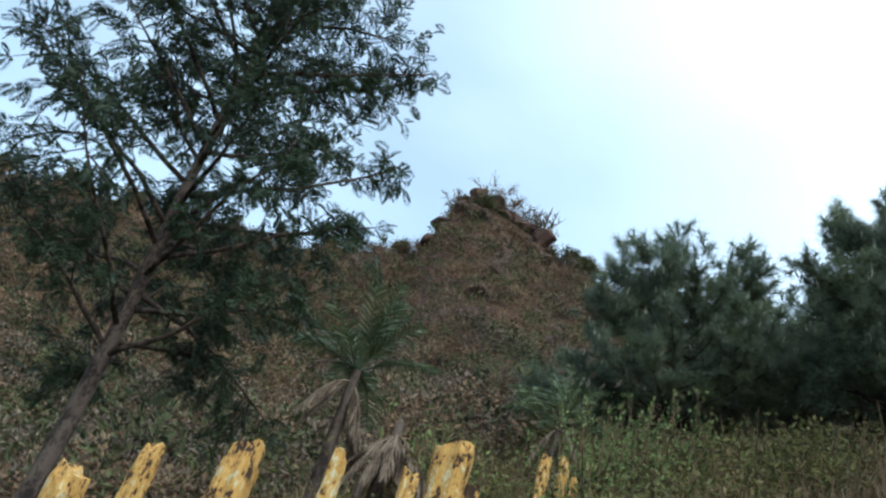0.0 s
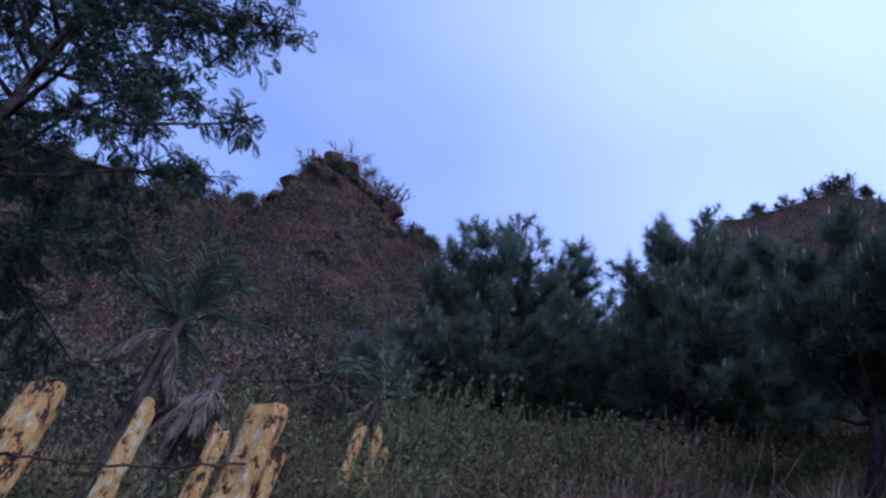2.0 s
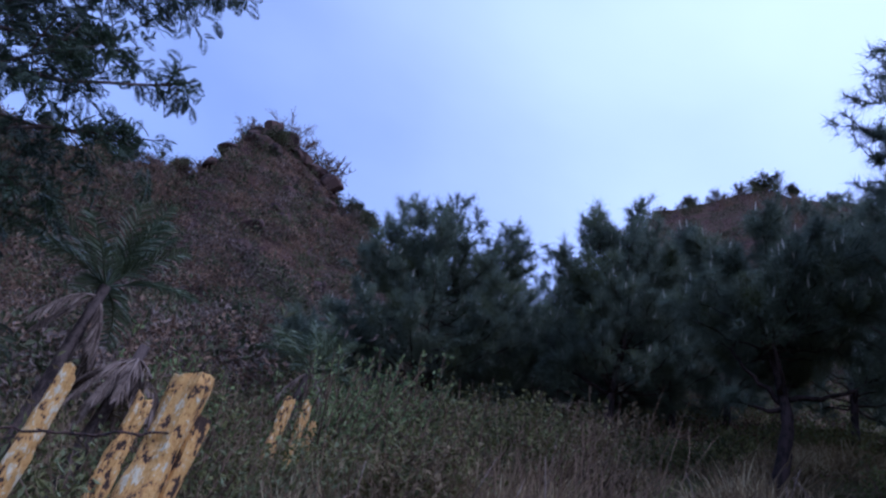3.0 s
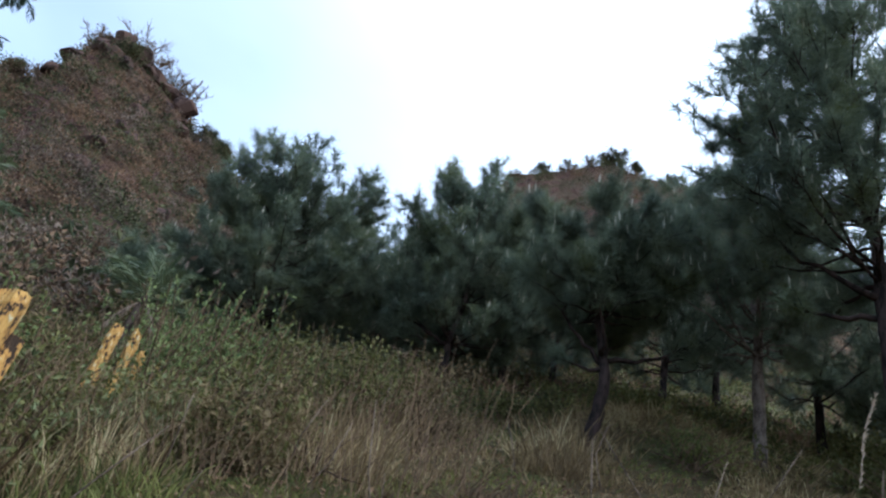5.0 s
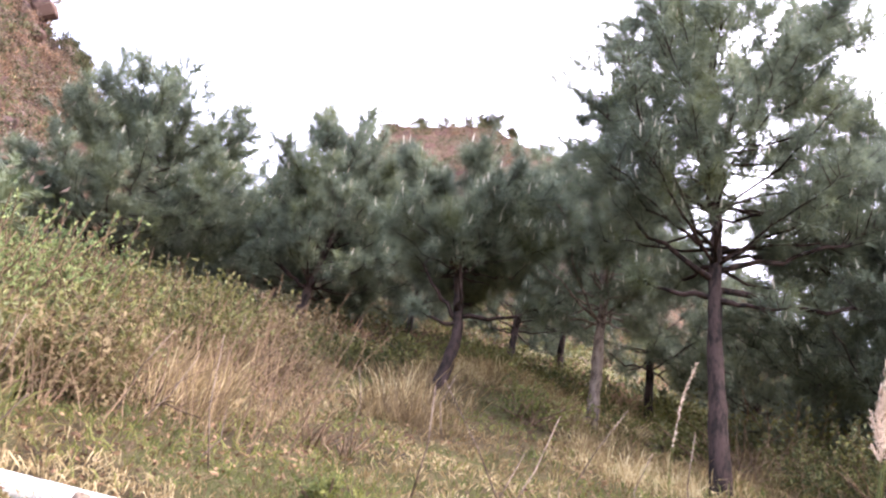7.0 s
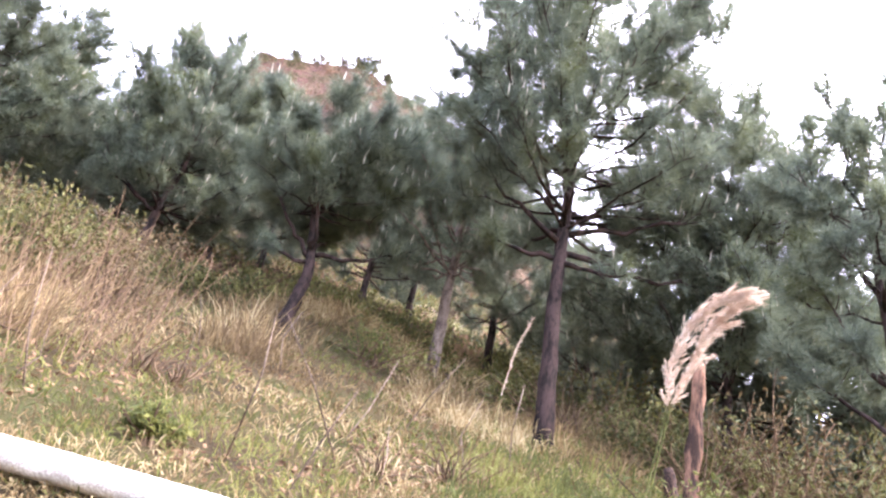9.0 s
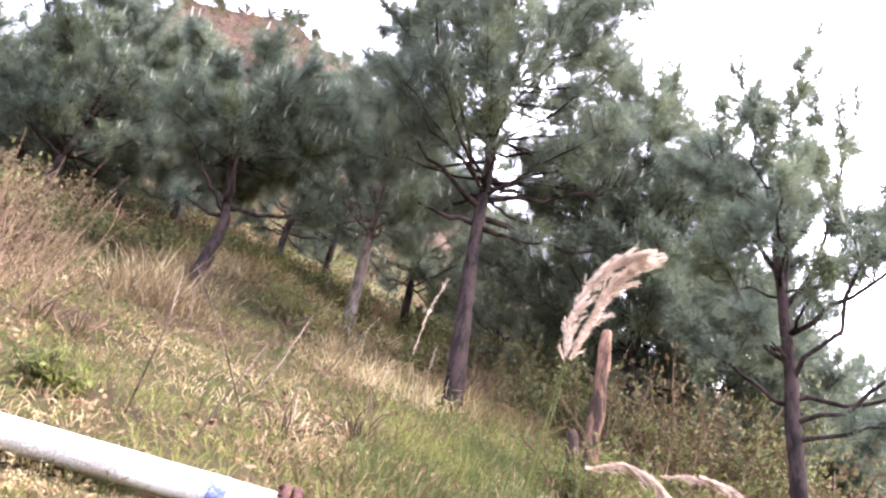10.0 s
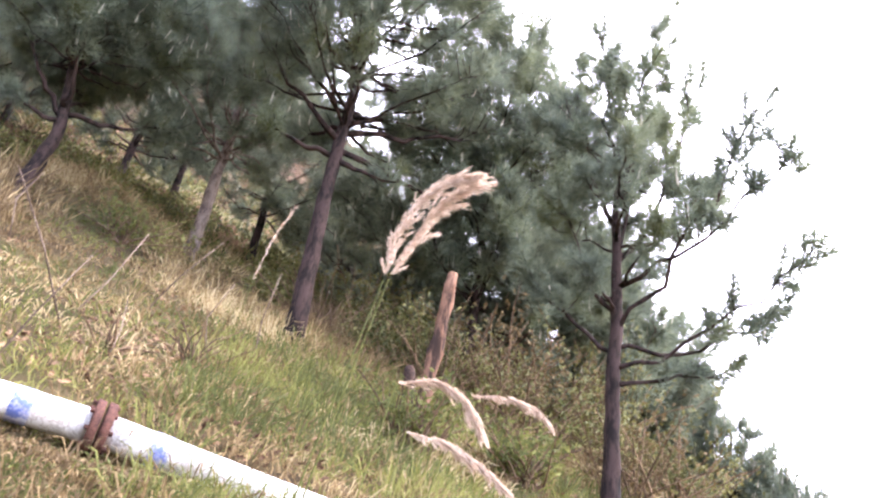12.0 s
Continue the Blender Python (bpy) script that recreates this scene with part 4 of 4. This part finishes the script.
def weeds(name, leaf_material, count, seed, az_span, r_span, tall, label, per=34, leaf=(0.03, 0.07), keep=None, stem_material=None):
    """Leafy weeds: thin stalks with leaves."""
    rng = np.random.default_rng(seed)
    st, lf = Heap(), Heap()
    made = 0
    while made < count:
        az = rng.uniform(*az_span)
        r = r_span[0] * (r_span[1] / r_span[0]) ** rng.random()
        if keep and not keep(az, r, rng):
            continue
        made += 1
        p = spot(az, r, -0.03)
        t = rng.uniform(*tall) * min(1.45, max(0.4, 0.9 + 1.1 * patch(az, r, 50.0, 0.6)))
        d = unit(np.array([rng.normal() * 0.25, rng.normal() * 0.25, 1.0]))
        pts = curve_points(p, d, t, (rng.normal() * 0.3, rng.normal() * 0.3, -0.05), 6, rng, 0.06)
        tube(st, pts, np.linspace(0.003, 0.0015, 6) + 0.00025 * r, 3, 0, False)
        if per:
            s = rng.uniform(0.25, 1.0, per)
            at = np.stack([np.interp(s, np.linspace(0, 1, 6), pts[:, c]) for c in range(3)], 1) + rng.normal(size=(per, 3)) * 0.07
            leaves(lf, at, rng.normal(size=(per, 3)) + np.array([0, 0, 0.3]), rng.uniform(*leaf, per) * (1 + 0.06 * r), rng.uniform(0.5, 0.7, per) * leaf[1] * 0.6 * (1 + 0.06 * r), rng)
    ob = tagged(part(name, st.mesh(name, False), stem_material or M_twig), label, "weeds", kind="stuff")
    if lf.n:
        tagged(part("weed_leaves", lf.mesh("weed_leaves", False), leaf_material, ob), kind="stuff")
    return ob


weeds("weed_thicket", M_weed, 1250, 31, (4, 34), (6.4, 14), (0.5, 1.15), "thick green and brown weeds on the bank", per=34, keep=lambda a, r, g: patch(a, r, 12.0) > -0.02 and (a < 27 or r > 8.5))
weeds("weed_thicket", M_weed, 650, 32, (-34, 8), (3.6, 9), (0.5, 1.0), "dark leafy weeds behind the fence")
weeds("bare_stalks", None, 1000, 33, (2, 42), (5.8, 13), (0.5, 1.15), "dry brown stalks among the weeds", per=0)
weeds("weed_thicket", M_weed, 700, 34, (38, 100), (10.5, 19), (0.3, 0.7), "low green weeds under the pines", keep=lambda a, r, g: patch(a, r, 21.0) > 0.05)
weeds("brown_weeds", M_brush, 1150, 37, (2, 40), (6.2, 14), (0.5, 1.15), "brown withered weeds on the bank", per=22, keep=lambda a, r, g: patch(a, r, 14.0) > -0.1 and (a < 27 or r > 8.5))
weeds("bare_thicket", M_weed, 600, 36, (76, 97), (9.0, 15), (0.6, 1.6), "gray-brown thicket at the edge of the slope", per=34, leaf=(0.03, 0.06))


def bush(place, size, seed, label, leaf_material, upright=False, leaf=0.05, per=26):
    """A round bush of many stems; upright: stiff stems with pale tips."""
    rng = np.random.default_rng(seed)
    ob = thing("bush", place, label, "bush", "bushes on the bank")
    st, lf = Heap(), Heap()
    for _ in range(34):
        d = unit(rng.normal(size=3) * np.array([0.55, 0.55, 0.2]) + np.array([0, 0, 0.8]))
        pts = curve_points(rng.normal(size=3) * np.array([0.15, 0.15, 0]) * size, d, size * rng.uniform(0.6, 1.05), (0, 0, 0.7 if upright else -0.2), 6, rng, 0.06)
        pts[0, 2] = -0.05
        tube(st, pts, np.linspace(0.012, 0.006, 6), 4, 0, False)
        s = rng.uniform(0.35, 1.0, per)
        at = np.stack([np.interp(s, np.linspace(0, 1, 6), pts[:, c]) for c in range(3)], 1) + rng.normal(size=(per, 3)) * (0.025 if upright else 0.09) * size
        dd = rng.normal(size=(per, 3)) * (0.6 if upright else 1.0) + np.array([0, 0, 0.8 if upright else 0.2])
        leaves(lf, at, dd, rng.uniform(0.7, 1.3, per) * leaf, rng.uniform(0.3, 0.5, per) * leaf, rng)
    tagged(part("stem_work", st, M_twig, ob), kind="stuff")
    tagged(part("foliage", lf.mesh("foliage", False), leaf_material, ob), kind="stuff")
    return ob


M_pale_leaf = material("pale_gray_green_leaf", (0.23, 0.27, 0.10), (0.08, 0.115, 0.045), scale=2.5, rough=0.7, bump=0, island=0.6, translucent=0.2)
for n, (az, r, size) in enumerate(((5.2, 7.6, 1.7), (7.6, 8.0, 1.5), (16.3, 8.6, 1.75), (18.6, 9.2, 1.75), (20.6, 9.0, 1.6))):
    bush(spot(az, r), size, 400 + n, "pale gray-green bush with stiff upright stems", M_pale_leaf, True, 0.075, 30)
for n, (az, r, size, mat) in enumerate(((24, 8.4, 1.3, M_weed), (27.5, 9.0, 1.4, M_weed), (21, 7.2, 0.9, M_weed), (31, 9.5, 1.1, M_weed), (-7, 5.2, 0.9, M_weed), (-12, 5.4, 1.0, M_weed), (1.5, 5.6, 0.8, M_weed), (9, 6.5, 1.0, M_weed),
                                        (57.5, 9.6, 0.7, M_green), (52.5, 12.5, 0.8, M_green), (82, 6.6, 0.7, M_green), (90, 7.2, 0.7, M_green), (45, 5.0, 0.25, M_green),
                                        (97, 9, 1.1, M_brush), (90, 9.5, 1.5, M_brush), (86, 10, 1.6, M_brush), (100, 10.5, 1.2, M_weed))):
    bush(spot(az, r), size, 420 + n, "leafy green bush on the grassy bank" if mat is not M_brush else "gray-brown bush with dry leaves", mat, False, 0.06 + 0.02 * size)


# ---- palms ----
def palm_frond(name, ob, base, direction, length, mat, rng, droop=-1.0, leaflet=0.26, label="", shut=0.8):
    h = Heap()
    pts = curve_points(base, direction, length, (0, 0, droop), 10, rng, 0.03)
    tube(h, pts, np.linspace(0.014, 0.004, 10), 5, 0, False)
    n = 44
    s = np.linspace(0.18, 1.0, n)
    at = np.stack([np.interp(s, np.linspace(0, 1, 10), pts[:, c]) for c in range(3)], 1)
    d = unit(np.gradient(at, axis=0))
    side = unit(np.cross(d, np.array([0, 0, 1.0])))
    for sg in (-1, 1):
        blades(h, at, d * shut + side * sg + np.array([0, 0, 0.25 if shut < 1 else -0.9]) + rng.normal(size=(n, 3)) * 0.15, leaflet * np.sin(np.pi * (0.2 + 0.72 * s)) + 0.03, np.full(n, 0.016), 0.3, 2, rng)
    return part(name, h, mat, ob, label)


def palm(place, trunk_tall, fronds, length, seed, label, dead=0):
    rng = np.random.default_rng(seed)
    ob = thing("palm", place, label, "palm", "palms on the bank")
    h = Heap()
    pts = curve_points((0, 0, -0.2), (0.03, 0.02, 1), trunk_tall + 0.2, (0, 0, 0.1), 8, rng, 0.02)
    tube(h, pts, np.linspace(0.07, 0.05, 8), 10, 0.2, True, rng)
    part("trunk", h, M_gray_bark, ob)
    top = pts[-1]
    for i in range(fronds):
        az, el = i * 2.4, radians(rng.uniform(20, 80))
        palm_frond("frond", ob, top, (math.sin(az) * math.cos(el), math.cos(az) * math.cos(el), math.sin(el)), length * rng.uniform(0.75, 1.1), M_palm, rng, -0.85, length * 0.24)
    for i in range(dead):
        az, el = i * 1.9 + 0.5, radians(rng.uniform(-70, -10))
        palm_frond("dead_frond", ob, top - np.array([0, 0, 0.12]), (math.sin(az) * math.cos(el), math.cos(az) * math.cos(el), math.sin(el)), length * rng.uniform(0.6, 0.95), M_palm_dead, rng, -1.2, length * 0.20, "dry hanging frond", 2.6)
    return ob


p0 = spot(-3.6, 7.2)
palm(p0, 1.6 + 7.2 * math.tan(radians(25.3)) - p0[2], 15, 1.05, 51, "small palm with green fronds over hanging dead ones", 6)
p1 = spot(0.8, 6.6)
palm(p1, 1.6 + 6.6 * math.tan(radians(22.6)) - p1[2], 0, 0.9, 52, "dead palm with dry hanging fronds", 13)
p2 = spot(12.9, 12.0)
palm(p2, 1.6 + 12.0 * math.tan(radians(25.6)) - p2[2], 14, 1.15, 53, "small dark green palm behind the weeds", 3)


# ---- plume grass ----
def plume_grass(place, points, seed, feather=0.16, label="dry beige pampas plume on a thin stalk"):
    """A stalk that ends in a feathery plume; points: the plume's line, in the world."""
    rng = np.random.default_rng(seed)
    ob = thing("plume_grass", place, label, "grass plume", "plumes of the tall grass")
    o = np.asarray(place)
    pts = np.asarray(points) - o
    k = np.linspace(0, 1, 9)
    stalk = Heap()
    line = np.stack([k * pts[0][0], k * pts[0][1], k ** 0.8 * pts[0][2] - 0.05 * (k == 0)], 1)
    tube(stalk, line, np.linspace(0.0035, 0.0022, 9), 5, 0, False)
    part("stalk", stalk, M_green, ob)
    h = Heap()
    t = np.linspace(0, 1, len(pts))

    def line_at(q):
        return np.stack([np.interp(np.clip(q, 0, 1), t, pts[:, c]) for c in range(3)], 1)

    # side tufts: each a short drooping spray of fine hairs
    sprays = 60
    for q in rng.uniform(0.0, 0.95, sprays):
        root = line_at(np.array([q]))[0]
        ahead = unit(line_at(np.array([q + 0.12]))[0] - line_at(np.array([q - 0.05]))[0])
        fan = feather * math.sin(math.pi * (0.14 + 0.74 * q)) + 0.012
        tip = curve_points(root, ahead + rng.normal(size=3) * 0.11 + np.array([0, 0, -0.15]), fan * rng.uniform(1.0, 1.8), (0, 0, -0.4), 6, rng, 0.03)
        m = 34
        s6 = rng.random(m)
        at = np.stack([np.interp(s6, np.linspace(0, 1, 6), tip[:, c]) for c in range(3)], 1)
        blades(h, at + rng.normal(size=(m, 3)) * fan * 0.05, np.tile(unit(tip[-1] - tip[0]), (m, 1)) + rng.normal(size=(m, 3)) * 0.16, fan * rng.uniform(0.3, 0.6, m), np.full(m, 0.0022), 0.25, 2, rng)
    tagged(part("plume", h.mesh("plume", False), M_plume, ob, "feathery pale seed plume"), kind="stuff")
    return ob


def plume_line(r, *points):
    return [world_at(az, el, r) for az, el in points]


plume_grass(spot(78.0, 2.3), plume_line(1.95, (85.4, 20.3), (85.6, 23.2), (86.8, 26.0), (88.6, 27.8), (91.2, 28.6)), 1, 0.046)
plume_grass(spot(78.6, 2.35), plume_line(2.0, (85.5, 20.6), (86.4, 22.8), (87.7, 25.3), (89.2, 27.1), (91.1, 28.1)), 2, 0.046)
plume_grass(spot(82.0, 2.3), plume_line(2.2, (86.5, 14.0), (88.8, 14.6), (90.8, 14.0), (92.1, 12.6), (92.8, 11.4)), 3, 0.036)
plume_grass(spot(85.0, 2.5), plume_line(2.4, (90.6, 14.2), (93.5, 14.3), (95.4, 13.7), (96.5, 12.7)), 4, 0.02)
plume_grass(spot(84.0, 2.3), plume_line(2.2, (87.7, 10.9), (90.4, 10.6), (92.8, 9.4), (95.3, 7.5)), 5, 0.026)


plume_grass(spot(68.4, 5.8), plume_line(5.8, (68.8, 22.6), (69.5, 26.2), (70.6, 28.6)), 6, 0.022, "slender pale plume leaning over the grassy bank")


# ---- stumps, stakes and dead wood ----
def stump(place, tall, radius, seed, label, mat, lean=(0.1, 0.0)):
    rng = np.random.default_rng(seed)
    ob = thing("stump", place, label, "stump")
    h = Heap()
    pts = np.array([(lean[0] * z, lean[1] * z, z) for z in np.linspace(-0.1, tall, 10)])
    rad = radius * (1 + 0.12 * rng.normal(size=10))
    rad[-1] *= 0.7
    tube(h, pts, rad, 12, 0.26, True, rng)
    part("stump_wood", h, mat, ob)
    return ob


ps = spot(82.2, 8.0)
stump(ps, 1.6 + 8.0 * math.tan(radians(26.6)) - ps[2], 0.072, 1, "broken reddish dead trunk among green weeds", M_stump, (0.08, -0.06))
stump(spot(81.3, 7.8), 0.5, 0.06, 2, "charred black stump beside the dead trunk", M_wire, (-0.05, 0.1))
pk = spot(28.7, 4.66)
stump(pk, 0.2, 0.05, 3, "short pale cut stump in the grass", M_palm_dead, (0.1, 0.05))


def stick(place, points, radius, seed, label="pale dry stalk leaning in the grass"):
    rng = np.random.default_rng(seed)
    ob = thing("dry_stalk", place, label, "stalk", "dry stalks on the bank")
    h = Heap()
    p = np.asarray(points) - np.asarray(place)
    tube(h, p, np.linspace(radius, radius * 0.4, len(p)), 6, 0.1, True, rng)
    part("stalk", h, M_palm_dead, ob)
    return ob


for n in range(26):
    g = np.random.default_rng(500 + n)
    b = spot(g.uniform(12, 70), g.uniform(4.6, 8.5))
    tip = b + np.array([g.normal() * 0.3, g.normal() * 0.3, g.uniform(0.35, 0.95)])
    stick(b, [b - np.array([0, 0, 0.05]), (b + tip) / 2 + g.normal(size=3) * 0.06, tip], 0.008, 600 + n)


def dead_shrub(place, size, seed):
    rng = np.random.default_rng(seed)
    ob = thing("dead_shrub", place, "dead brown shrub of bare bent twigs", "shrub", "dead shrubs on the bank")
    h = Heap()
    for _ in range(26):
        d = unit(rng.normal(size=3) * np.array([0.7, 0.7, 0.25]) + np.array([0, 0, 0.7]))
        pts = curve_points((0, 0, -0.05), d, size * rng.uniform(0.5, 1.1), (0, 0, 0), 6, rng, 0.2)
        tube(h, pts, np.linspace(0.011, 0.004, 6), 4, 0, False)
    tagged(part("stem_work", h, M_twig, ob), kind="stuff")
    return ob


for n, (az, r, size) in enumerate(((42.0, 6.6, 0.5), (44.5, 6.4, 0.45), (30, 6.6, 0.7), (72.5, 10.0, 1.3), (74.0, 10.2, 1.3), (66, 6.0, 0.5), (61, 5.6, 0.4), (34, 9.0, 1.2), (37, 8.6, 1.3), (20, 6.2, 0.9), (14, 6.5, 0.8), (-5, 5.0, 0.9), (83.5, 9, 1.4), (87, 8.6, 1.3))):
    dead_shrub(spot(az, r), size, 700 + n)


# ---- wire between the fence posts ----
def wire(a, b, sag, seed):
    rng = np.random.default_rng(seed)
    ob = thing("barbed_wire", a, "rusty barbed wire strung between the fence posts", "wire", "fence wires")
    h = Heap()
    k = np.linspace(0, 1, 26)
    d = np.asarray(b) - np.asarray(a)
    pts = k[:, None] * d[None, :] - np.array([0, 0, 1.0]) * (sag * 4 * k * (1 - k))[:, None] + rng.normal(size=(26, 3)) * 0.004
    tube(h, pts, np.full(26, 0.0055), 5, 0, False)
    for i in range(3, 24, 3):
        for _ in range(2):
            dd = unit(rng.normal(size=3)) * 0.026
            tube(h, [pts[i] - dd, pts[i], pts[i] + dd], [0.002, 0.0028, 0.002], 4, 0, False)
    part("strand", h, M_wire, ob)
    return ob


order = (0, 2, 5)
for drop in (0.29, 0.62):
    for i, j in zip(order[:-1], order[1:]):
        off = np.array([0, 0, -drop])
        toward = lambda p: p - np.array([p[0], p[1], 0]) / math.hypot(p[0], p[1]) * 0.085
        wire(toward(post_tops[i]) + off, toward(post_tops[j]) + off, 0.03, i * 10 + int(drop * 100))
